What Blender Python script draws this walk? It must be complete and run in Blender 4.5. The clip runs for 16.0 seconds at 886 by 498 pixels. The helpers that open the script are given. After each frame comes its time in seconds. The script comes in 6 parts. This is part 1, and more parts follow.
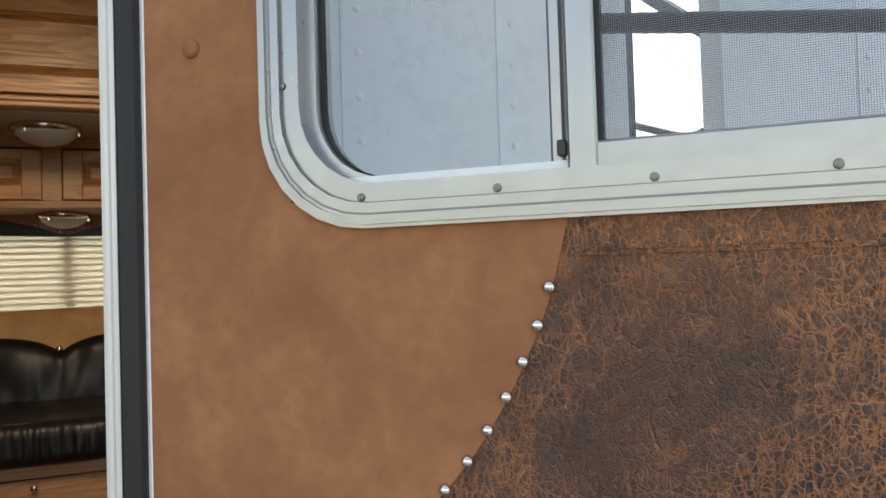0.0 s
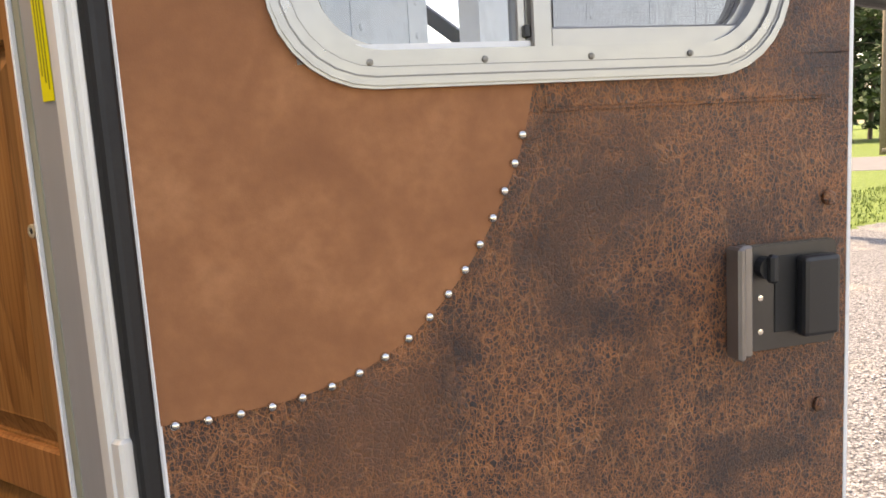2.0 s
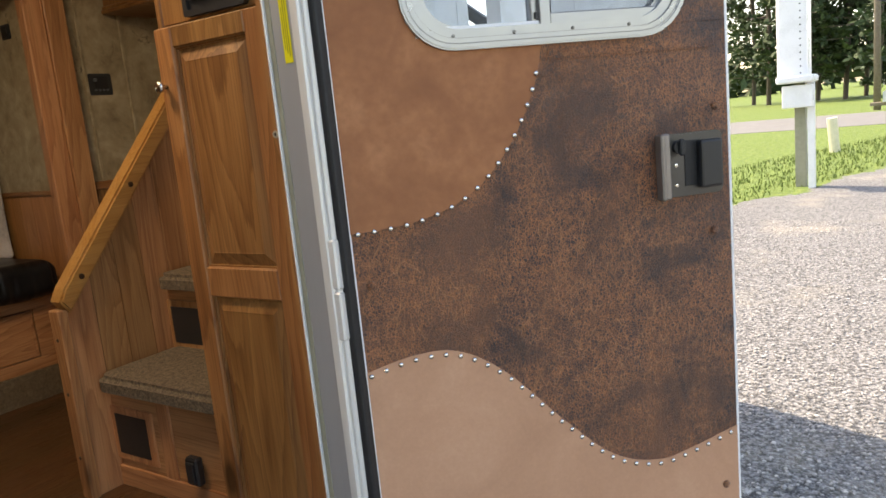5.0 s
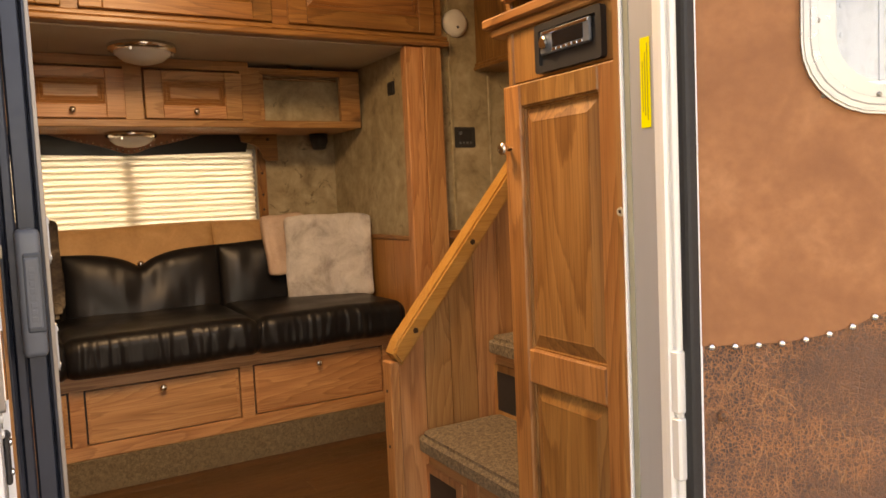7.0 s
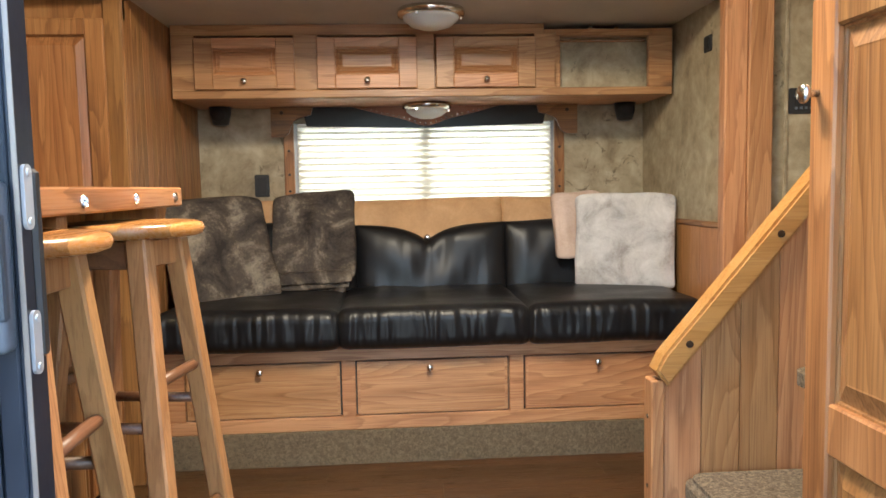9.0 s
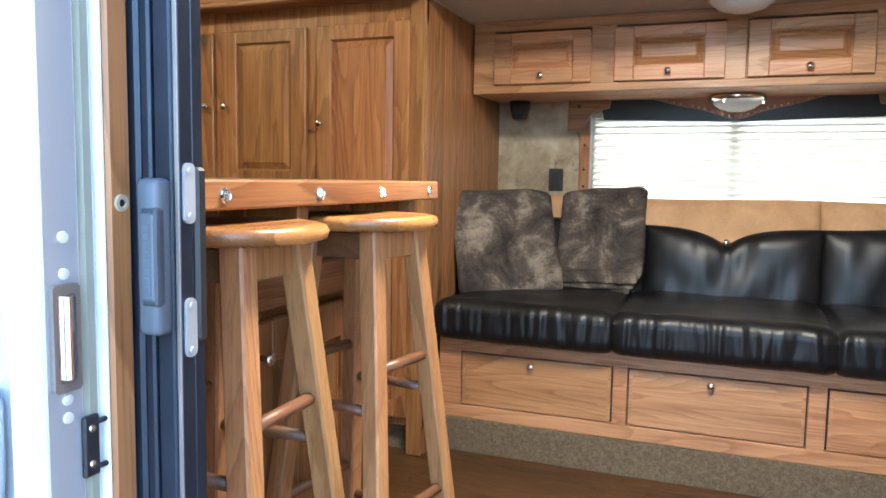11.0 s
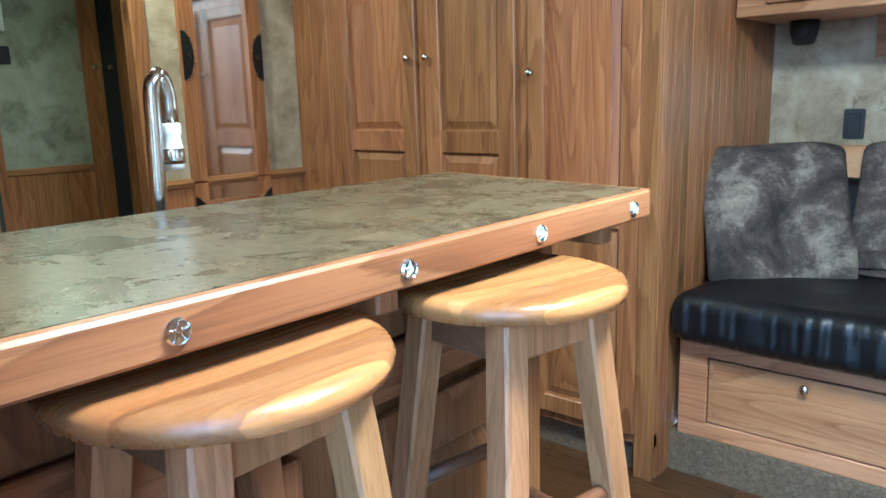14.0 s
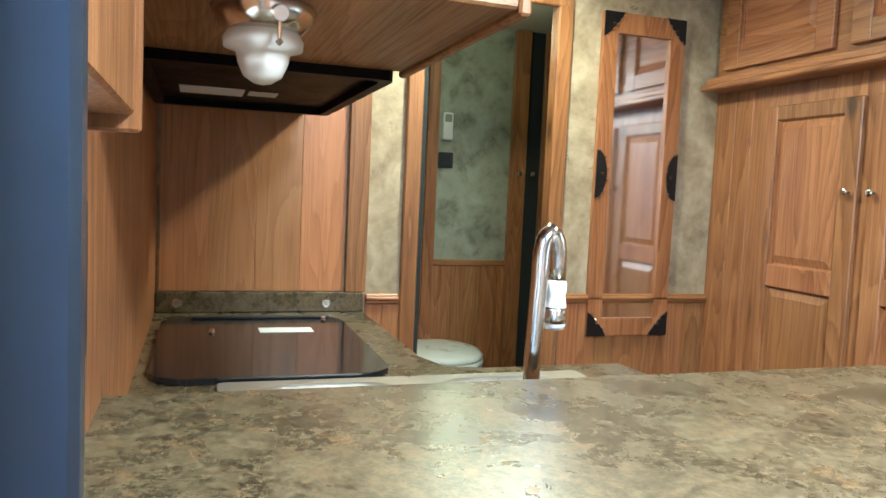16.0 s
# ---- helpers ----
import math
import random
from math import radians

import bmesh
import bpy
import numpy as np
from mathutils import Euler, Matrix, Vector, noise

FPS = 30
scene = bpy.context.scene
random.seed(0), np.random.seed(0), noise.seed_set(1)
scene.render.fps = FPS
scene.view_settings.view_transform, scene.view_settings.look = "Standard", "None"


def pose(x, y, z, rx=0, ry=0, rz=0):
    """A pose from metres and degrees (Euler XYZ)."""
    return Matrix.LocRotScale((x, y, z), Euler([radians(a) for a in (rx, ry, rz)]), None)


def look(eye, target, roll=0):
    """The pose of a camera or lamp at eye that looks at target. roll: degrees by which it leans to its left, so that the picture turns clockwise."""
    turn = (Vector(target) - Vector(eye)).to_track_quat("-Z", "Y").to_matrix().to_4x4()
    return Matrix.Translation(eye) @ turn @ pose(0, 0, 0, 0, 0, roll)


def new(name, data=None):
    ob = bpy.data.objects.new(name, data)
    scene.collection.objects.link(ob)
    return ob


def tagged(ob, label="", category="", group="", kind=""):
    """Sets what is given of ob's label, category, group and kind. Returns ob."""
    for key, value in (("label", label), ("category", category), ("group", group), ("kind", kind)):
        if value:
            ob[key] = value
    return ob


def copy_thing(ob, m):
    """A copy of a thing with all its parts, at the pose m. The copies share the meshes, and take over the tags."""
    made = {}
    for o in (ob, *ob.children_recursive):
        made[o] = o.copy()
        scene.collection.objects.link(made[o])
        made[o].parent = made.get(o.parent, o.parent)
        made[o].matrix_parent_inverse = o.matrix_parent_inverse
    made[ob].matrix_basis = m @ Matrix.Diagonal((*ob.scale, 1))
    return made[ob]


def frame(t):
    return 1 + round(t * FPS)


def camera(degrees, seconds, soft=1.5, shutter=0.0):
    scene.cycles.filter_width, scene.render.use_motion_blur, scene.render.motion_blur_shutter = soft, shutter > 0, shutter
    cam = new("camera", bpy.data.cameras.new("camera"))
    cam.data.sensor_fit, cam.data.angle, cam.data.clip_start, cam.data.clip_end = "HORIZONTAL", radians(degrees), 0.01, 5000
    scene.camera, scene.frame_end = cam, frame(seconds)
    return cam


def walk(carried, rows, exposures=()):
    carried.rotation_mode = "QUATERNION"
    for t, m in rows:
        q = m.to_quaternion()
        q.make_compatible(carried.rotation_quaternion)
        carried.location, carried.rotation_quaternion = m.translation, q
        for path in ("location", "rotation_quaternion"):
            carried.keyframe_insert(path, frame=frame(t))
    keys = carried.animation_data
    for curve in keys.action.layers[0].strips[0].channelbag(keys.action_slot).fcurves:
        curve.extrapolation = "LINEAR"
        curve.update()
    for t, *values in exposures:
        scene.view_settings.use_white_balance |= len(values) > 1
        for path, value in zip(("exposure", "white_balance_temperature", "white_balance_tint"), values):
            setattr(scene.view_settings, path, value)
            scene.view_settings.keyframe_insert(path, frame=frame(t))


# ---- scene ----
# ---- camera ----
cam = camera(61.7, 16.0, soft=1.6, shutter=0.0)
PATH = [
    (0, (0.371, -0.033, 1.003), (1.08, 1.837, 1.056), -1.8),
    (0.5, (0.361, 0.041, 0.997), (1.251, 1.832, 1.0), -0.3),
    (1, (0.305, 0.071, 1.017), (1.392, 1.742, 0.853), -1.2),
    (1.5, (0.161, 0.092, 1.007), (1.524, 1.54, 0.785), -2.5),
    (2, (-0.039, 0.1, 0.98), (1.609, 1.201, 0.707), -3.4),
    (2.5, (-0.248, 0.084, 0.963), (1.545, 0.924, 0.678), -3.3),
    (3, (-0.451, 0.021, 0.931), (1.363, 0.804, 0.622), -3.2),
    (5.3, (-0.634, -0.162, 0.92), (0.962, 1.004, 0.613), -5.2),
    (5.5, (-0.645, -0.15, 0.935), (0.923, 1.06, 0.659), -4.7),
    (6, (-0.561, -0.106, 0.962), (0.856, 1.289, 0.747), -4.3),
    (6.5, (-0.485, -0.062, 0.984), (0.728, 1.519, 0.817), -3.5),
    (7, (-0.433, -0.002, 0.96), (0.553, 1.731, 0.815), -2.6),
    (7.5, (-0.393, 0.097, 0.93), (0.37, 1.941, 0.788), -2.0),
    (8, (-0.324, 0.169, 0.935), (0.216, 2.089, 0.788), -1.5),
    (8.2, (-0.272, 0.19, 0.933), (0.176, 2.134, 0.787), -1.3),
    (10.3, (-0.054, 0.331, 0.941), (-0.36, 2.299, 0.757), -1.4),
    (10.5, (-0.033, 0.333, 0.942), (-0.42, 2.287, 0.764), -0.9),
    (10.8, (-0.01, 0.354, 0.96), (-0.602, 2.252, 0.74), 1.4),
    (11, (-0.008, 0.352, 0.948), (-0.723, 2.211, 0.762), 0.9),
    (11.5, (0.022, 0.356, 0.94), (-0.889, 2.124, 0.728), 0.4),
    (12, (0.019, 0.395, 0.929), (-0.965, 2.121, 0.697), -0.9),
    (12.5, (-0.021, 0.465, 0.922), (-1.023, 2.174, 0.647), -1.2),
    (13, (-0.051, 0.553, 0.909), (-1.092, 2.229, 0.583), -1.6),
    (13.5, (-0.081, 0.727, 0.935), (-1.171, 2.362, 0.56), -2.1),
    (14, (-0.122, 0.828, 1.064), (-1.416, 2.302, 0.673), -1.7),
    (14.5, (-0.162, 0.83, 1.144), (-1.601, 2.17, 0.779), 0.1),
    (15, (-0.217, 0.84, 1.169), (-1.869, 1.933, 0.893), 0.2),
    (15.5, (-0.22, 0.882, 1.158), (-2.039, 1.69, 0.965), 0.6),
    (16, (-0.211, 0.911, 1.149), (-2.104, 1.541, 0.998), 2.6),
]

EXPOSURES = [(0, 1.85, 8800, 13), (0.5, 1.85, 10600, 20), (1.0, 1.85, 10800, 22), (1.5, 2.05, 11400, 26), (2.0, 2.0, 10000, 22), (2.5, 1.75, 8600, 17), (3.0, 1.85, 8500, 15), (5.5, 1.85, 8600, 15), (6.0, 2.25, 13000, 22), (6.5, 2.5, 14000, 28), (7.0, 2.65, 14000, 28), (7.5, 2.8, 13200, 23), (8.0, 3.05, 9600, 16), (10.5, 3.95, 5700, 6), (12.0, 3.5, 6500, 10), (12.5, 3.5, 7100, 12), (13.0, 3.75, 6900, 11), (13.5, 4.05, 4600, -5), (14.0, 4.0, 4300, -5), (14.5, 4.05, 4250, -3), (15.0, 4.25, 4450, 0), (16.0, 4.5, 4600, 0)]
walk(cam, [(t, look(e, g, r)) for t, e, g, r in PATH], EXPOSURES)

# ---- world, sun, lights ----
world = bpy.data.worlds.new("sky")
scene.world = world
world.use_nodes = True
wn = world.node_tree
sky = wn.nodes.new("ShaderNodeTexSky")
sky.sky_type = "NISHITA"
sky.sun_disc = False
sky.sun_elevation = radians(52)
sky.sun_rotation = radians(20)
sky.dust_density = 1.5
wn.nodes["Background"].inputs["Strength"].default_value = 0.15
wn.links.new(sky.outputs[0], wn.nodes["Background"].inputs[0])


def lamp(name, kind, m, energy, color, size=0.1, size_y=None):
    d = bpy.data.lights.new(name, kind)
    d.energy, d.color = energy, color
    if kind == "AREA":
        d.size = size
        if size_y:
            d.shape, d.size_y = "RECTANGLE", size_y
    if kind == "SUN":
        d.angle = radians(0.6)
    if kind == "POINT":
        d.shadow_soft_size = size
    ob = new(name, d)
    ob.matrix_world = m
    return ob


lamp("sun", "SUN", look((4.3, 11.8, 16.1), (0, 0, 0)), 2.7, (1.0, 0.94, 0.85))
# unseen ceiling lights of the living space; the second is added to brighten the drawers
lamp("unseen_ceiling_light", "AREA", look((-2.05, 1.75, 1.88), (-2.05, 1.75, 0)), 1.1, (1.0, 0.80, 0.45), 0.14)
lamp("unseen_ceiling_light", "AREA", look((-0.05, 1.5, 1.88), (-0.05, 1.8, 0)), 4.6, (1.0, 0.87, 0.68), 0.3)
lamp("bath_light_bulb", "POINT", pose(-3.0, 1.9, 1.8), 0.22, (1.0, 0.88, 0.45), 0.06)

# ---- materials ----
MATS = {}


class Nodes:
    """A short way to write node trees."""

    def __init__(self, name, rough=0.5, metal=0.0):
        self.mat = bpy.data.materials.new(name)
        self.mat.use_nodes = True
        self.t = self.mat.node_tree
        self.b = self.t.nodes["Principled BSDF"]
        self.b.inputs["Roughness"].default_value = rough
        self.b.inputs["Metallic"].default_value = metal
        MATS[name] = self.mat

    def add(self, kind, **sets):
        n = self.t.nodes.new("ShaderNode" + kind)
        for k, v in sets.items():
            if k in n.inputs:
                self.put(v, n.inputs[k])
        return n

    def put(self, v, socket):
        if hasattr(v, "is_output"):
            self.t.links.new(v, socket)
        else:
            socket.default_value = v

    def coords(self, scale=(1, 1, 1), rnd=True, rot=(0, 0, 0)):
        tc = self.t.nodes.new("ShaderNodeTexCoord")
        mp = self.t.nodes.new("ShaderNodeMapping")
        mp.inputs["Scale"].default_value = scale
        mp.inputs["Rotation"].default_value = rot
        self.t.links.new(tc.outputs["Object"], mp.inputs["Vector"])
        if rnd:
            oi = self.t.nodes.new("ShaderNodeObjectInfo")
            ge = self.t.nodes.new("ShaderNodeNewGeometry")
            a = self.math("MULTIPLY_ADD", oi.outputs["Random"], 37.0, 0.0)
            b = self.math("MULTIPLY_ADD", ge.outputs["Random Per Island"], 19.0, a)
            self.t.links.new(b, mp.inputs["Location"])
        return mp.outputs["Vector"]

    def math(self, op, *vals):
        n = self.t.nodes.new("ShaderNodeMath")
        n.operation = op
        for i, v in enumerate(vals):
            self.put(v, n.inputs[i])
        return n.outputs[0]

    def noise(self, vec, scale=5.0, detail=4.0, rough=0.5, dist=0.0):
        n = self.t.nodes.new("ShaderNodeTexNoise")
        self.put(vec, n.inputs["Vector"])
        n.inputs["Scale"].default_value, n.inputs["Detail"].default_value = scale, detail
        n.inputs["Roughness"].default_value, n.inputs["Distortion"].default_value = rough, dist
        return n.outputs["Fac"]

    def voronoi(self, vec, scale=5.0, feature="F1", rnd=1.0):
        n = self.t.nodes.new("ShaderNodeTexVoronoi")
        n.feature = feature
        self.put(vec, n.inputs["Vector"])
        n.inputs["Scale"].default_value = scale
        n.inputs["Randomness"].default_value = rnd
        return n.outputs["Distance"]

    def ramp(self, fac, stops):
        n = self.t.nodes.new("ShaderNodeValToRGB")
        self.put(fac, n.inputs[0])
        while len(n.color_ramp.elements) < len(stops):
            n.color_ramp.elements.new(0.5)
        for e, (p, c) in zip(n.color_ramp.elements, stops):
            e.position = p
            e.color = (*c, 1) if hasattr(c, "__len__") else (c, c, c, 1)
        return n.outputs[0]

    def mix(self, fac, a, b, kind="MIX"):
        n = self.t.nodes.new("ShaderNodeMix")
        n.data_type, n.blend_type = "RGBA", kind
        for v, i in ((fac, 0), (a, 6), (b, 7)):
            if i and not hasattr(v, "is_output"):
                v = (*v, 1)
            self.put(v, n.inputs[i])
        return n.outputs[2]

    def bump(self, height, strength=0.3, dist=0.002):
        n = self.t.nodes.new("ShaderNodeBump")
        n.inputs["Strength"].default_value, n.inputs["Distance"].default_value = strength, dist
        self.put(height, n.inputs["Height"])
        self.t.links.new(n.outputs[0], self.b.inputs["Normal"])

    def color(self, c):
        self.put(c if hasattr(c, "is_output") else (*c, 1), self.b.inputs["Base Color"])

    def rough(self, r):
        self.put(r, self.b.inputs["Roughness"])


def wood(name, axis, dark, mid, light, rough=0.40, fine=1.0, boards=None, knots=0.8):
    """Varnished timber with arched grain running along an axis."""
    n = Nodes(name, rough)
    s = [1.0, 1.0, 1.0]
    s[axis] = 0.11
    v = n.coords(s)
    s[axis] = 0.02
    v2 = n.coords(s)
    s[axis] = 0.42
    v3 = n.coords(s)
    field = n.noise(v, 4.2 * fine, 1.8, 0.45, 0.6)
    wob = n.noise(v, 30 * fine, 3, 0.6)
    rings = n.math("FRACT", n.math("MULTIPLY_ADD", field, 24.0, n.math("MULTIPLY", wob, 1.1)))
    pores = n.noise(v2, 260 * fine, 3, 0.65)
    streak = n.noise(v, 15.0 * fine, 3, 0.6, 0.5)
    soft = tuple(0.5 * a + 0.5 * b for a, b in zip(mid, light))
    deep = tuple(0.5 * a + 0.5 * b for a, b in zip(dark, mid))
    base = n.ramp(streak, [(0.30, light), (0.44, soft), (0.56, mid), (0.70, deep)])
    c = n.ramp(rings, [(0.0, light), (0.45, soft), (0.80, mid), (0.94, deep), (1.0, soft)])
    c = n.mix(0.52, c, base)
    c = n.mix(n.math("MULTIPLY", n.ramp(pores, [(0.34, 1.0), (0.52, 0.0)]), 0.36), c, dark)
    kn = n.voronoi(v3, 3.1)
    c = n.mix(n.math("MULTIPLY", n.ramp(kn, [(0.035, 1.0), (0.075, 0.25), (0.13, 0.0)]), knots), c, tuple(0.22 * x for x in dark))
    oi = n.t.nodes.new("ShaderNodeObjectInfo")
    hv = n.t.nodes.new("ShaderNodeHueSaturation")
    val = n.math("MULTIPLY_ADD", oi.outputs["Random"], 0.28, 0.86)
    if boards:
        sp = n.add("SeparateXYZ", Vector=n.coords((1, 1, 1), False))
        wn_ = n.t.nodes.new("ShaderNodeTexWhiteNoise")
        wn_.noise_dimensions = "1D"
        n.put(n.math("FLOOR", n.math("MULTIPLY", sp.outputs[boards[0]], 1.0 / boards[1])), wn_.inputs["W"])
        val = n.math("MULTIPLY_ADD", wn_.outputs["Value"], 0.75, 0.55)
    n.put(val, hv.inputs["Value"])
    n.put(n.math("MULTIPLY_ADD", oi.outputs["Random"], -0.012, 0.507), hv.inputs["Hue"])
    n.put(c, hv.inputs["Color"])
    n.color(hv.outputs[0])
    n.rough(n.ramp(pores, [(0.3, rough + 0.15), (0.6, rough - 0.05)]))
    n.b.inputs["Specular IOR Level"].default_value = 0.5
    n.bump(n.math("MULTIPLY_ADD", rings, -0.4, pores), 0.14, 0.0012)
    return n.mat


HON = ((0.052, 0.019, 0.006), (0.225, 0.091, 0.029), (0.39, 0.183, 0.067))
WZ = wood("hickory_upright", 2, *HON)
WX = wood("hickory_along_x", 0, *HON)
WY = wood("hickory_along_y", 1, *HON)
PALE = ((0.11, 0.042, 0.016), (0.37, 0.163, 0.067), (0.54, 0.284, 0.136))
PZ = wood("pale_hickory_upright", 2, *PALE)
PX = wood("pale_hickory_along_x", 0, *PALE)
PY = wood("pale_hickory_along_y", 1, *PALE)
STOOL = ((0.12, 0.046, 0.017), (0.32, 0.140, 0.050), (0.46, 0.228, 0.094))
SZ = wood("stool_wood_upright", 2, *STOOL, rough=0.42)
SY = wood("stool_wood_along_y", 1, (0.15, 0.052, 0.015), (0.36, 0.148, 0.040), (0.50, 0.240, 0.074), rough=0.28, boards=(0, 0.052), knots=0.0)
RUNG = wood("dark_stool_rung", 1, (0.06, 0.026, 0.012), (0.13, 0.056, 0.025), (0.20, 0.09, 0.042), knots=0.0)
RED = ((0.20, 0.078, 0.027), (0.37, 0.16, 0.055), (0.48, 0.23, 0.088))
BZ = wood("pale_backsplash_wood", 2, *RED, rough=0.35)
PINE = wood("golden_rail_wood", 0, (0.20, 0.08, 0.024), (0.37, 0.17, 0.05), (0.46, 0.235, 0.08), rough=0.4)
FLOORWOOD = wood("dark_floor_plank", 0, (0.028, 0.012, 0.005), (0.062, 0.028, 0.011), (0.105, 0.049, 0.019), rough=0.32, knots=0.4)
VAL = wood("brown_valance_leather", 0, (0.19, 0.075, 0.037), (0.27, 0.112, 0.056), (0.34, 0.145, 0.073), rough=0.5, knots=0.0)


def suede():
    n = Nodes("tan_suede", 0.8)
    v = n.coords((1, 1, 1), False)
    big = n.noise(v, 7, 4, 0.55, 0.8)
    small = n.noise(v, 60, 4, 0.6)
    grain = n.voronoi(v, 700)
    c = n.ramp(big, [(0.3, (0.28, 0.105, 0.044)), (0.55, (0.39, 0.156, 0.066)), (0.75, (0.48, 0.208, 0.094))])
    c = n.mix(n.ramp(small, [(0.35, 0.4), (0.65, 0.0)]), c, (0.25, 0.094, 0.040))
    n.color(c)
    n.bump(n.math("ADD", n.math("MULTIPLY", grain, 0.5), small), 0.15, 0.001)
    return n.mat


def distressed():
    n = Nodes("distressed_brown_leather", 0.5)
    v = n.coords((1, 1, 1), False)

    def warped(vec, scale, amount):
        nz = n.t.nodes.new("ShaderNodeTexNoise")
        nz.inputs["Scale"].default_value = scale
        n.put(vec, nz.inputs["Vector"])
        sc = n.t.nodes.new("ShaderNodeVectorMath")
        sc.operation = "SCALE"
        sc.inputs["Scale"].default_value = amount
        n.put(nz.outputs["Color"], sc.inputs[0])
        ad = n.t.nodes.new("ShaderNodeVectorMath")
        ad.operation = "ADD"
        n.put(vec, ad.inputs[0])
        n.put(sc.outputs[0], ad.inputs[1])
        return ad.outputs[0]

    w = warped(warped(v, 14, 0.030), 90, 0.0045)
    tall = n.coords((1.5, 1.0, 0.55), False)
    wt = warped(warped(tall, 9, 0.06), 60, 0.008)
    big = n.noise(tall, 4.2, 5, 0.6, 0.7)
    mask = n.noise(v, 5.5, 4, 0.6, 0.6)
    gaps = n.ramp(n.noise(v, 34, 5, 0.7), [(0.36, 0.35), (0.58, 1.0)])
    net = n.math("MULTIPLY", gaps, n.ramp(n.voronoi(w, 165, "DISTANCE_TO_EDGE"), [(0.0, 1.0), (0.05, 0.85), (0.12, 0.0)]))
    fine = n.ramp(n.voronoi(w, 520, "DISTANCE_TO_EDGE"), [(0.0, 1.0), (0.06, 0.7), (0.16, 0.0)])
    lean = warped(n.coords((1.7, 1.0, 0.55), False, (0, 0.55, 0)), 12, 0.05)
    twig = n.math("MULTIPLY", gaps, n.ramp(n.math("ABSOLUTE", n.math("SUBTRACT", n.noise(lean, 105, 4, 0.6, 0.5), 0.5)), [(0.0, 1.0), (0.02, 0.7), (0.045, 0.0)]))
    crease = n.math("MULTIPLY", n.ramp(n.noise(v, 22, 3, 0.6), [(0.42, 0.0), (0.52, 1.0)]), n.ramp(n.voronoi(wt, 42, "DISTANCE_TO_EDGE"), [(0.0, 1.0), (0.014, 0.8), (0.034, 0.0)]))
    cloud = n.noise(v, 60, 4, 0.7)
    base = n.ramp(big, [(0.41, (0.010, 0.012, 0.017)), (0.48, (0.024, 0.018, 0.018)), (0.55, (0.060, 0.030, 0.021)), (0.66, (0.135, 0.058, 0.031))])
    base = n.mix(n.math("MULTIPLY", n.ramp(cloud, [(0.42, 0.0), (0.66, 1.0)]), 0.35), base, (0.17, 0.072, 0.036))
    c = n.mix(n.math("MULTIPLY", fine, n.ramp(big, [(0.40, 0.05), (0.60, 0.48)])), base, (0.29, 0.112, 0.045))
    c = n.mix(n.math("MULTIPLY", net, n.ramp(mask, [(0.36, 0.15), (0.54, 0.85)])), c, (0.48, 0.176, 0.066))
    c = n.mix(n.math("MULTIPLY", twig, n.ramp(mask, [(0.36, 0.10), (0.54, 0.85)])), c, (0.52, 0.192, 0.072))
    c = n.mix(n.math("MULTIPLY", crease, n.ramp(mask, [(0.40, 0.1), (0.52, 0.75)])), c, (0.50, 0.22, 0.095))
    n.color(c)
    n.rough(n.ramp(big, [(0.3, 0.28), (0.7, 0.40)]))
    n.b.inputs["Specular IOR Level"].default_value = 0.75
    h = n.math("MULTIPLY_ADD", net, -1.0, n.math("MULTIPLY", fine, -0.4))
    n.bump(n.math("SUBTRACT", h, crease), 0.7, 0.0020)
    return n.mat


def mottled(name, stops, scale=8.0, rough=0.6, cracks=0.0, bump=0.08, crackcol=(0.12, 0.09, 0.05), fine=40, weight=0.28):
    """A surface of cloudy patches with finer specks."""
    n = Nodes(name, rough)
    v = n.coords((1, 1, 1), False)
    a = n.noise(v, scale, 5, 0.62, 0.6)
    b = n.noise(v, fine, 4, 0.65)
    f = n.math("ADD", n.math("MULTIPLY", a, 1.0 - weight), n.math("MULTIPLY", b, weight))
    c = n.ramp(f, stops)
    if cracks:
        vm = n.coords((1, 1, 0.8), False)
        d = n.noise(vm, 11, 5, 0.75, 1.2)
        e = n.noise(vm, 3.1, 2, 0.5)
        m = n.math("MULTIPLY", n.ramp(d, [(0.575, 0.0), (0.64, 1.0)]), n.ramp(e, [(0.45, 0.0), (0.58, cracks)]))
        c = n.mix(m, c, crackcol)
    n.color(c)
    n.bump(b, bump, 0.002)
    return n.mat


def plain(name, color, rough=0.5, metal=0.0, vary=0.12, scale=14.0, bump=0.05, bscale=180.0, stretch=None):
    n = Nodes(name, rough, metal)
    v = n.coords(stretch or (1, 1, 1))
    a = n.noise(v, scale, 4, 0.6)
    lo = tuple(x * (1 - vary) for x in color)
    hi = tuple(min(1, x * (1 + vary)) for x in color)
    n.color(n.ramp(a, [(0.3, lo), (0.7, hi)]))
    b = n.noise(v, bscale, 2, 0.5)
    n.rough(n.ramp(n.math("ADD", n.math("MULTIPLY", a, 0.6), n.math("MULTIPLY", b, 0.4)), [(0.3, max(0.03, rough - 0.08)), (0.7, min(1, rough + 0.1))]))
    if bump:
        n.bump(b, bump, 0.001)
    return n.mat


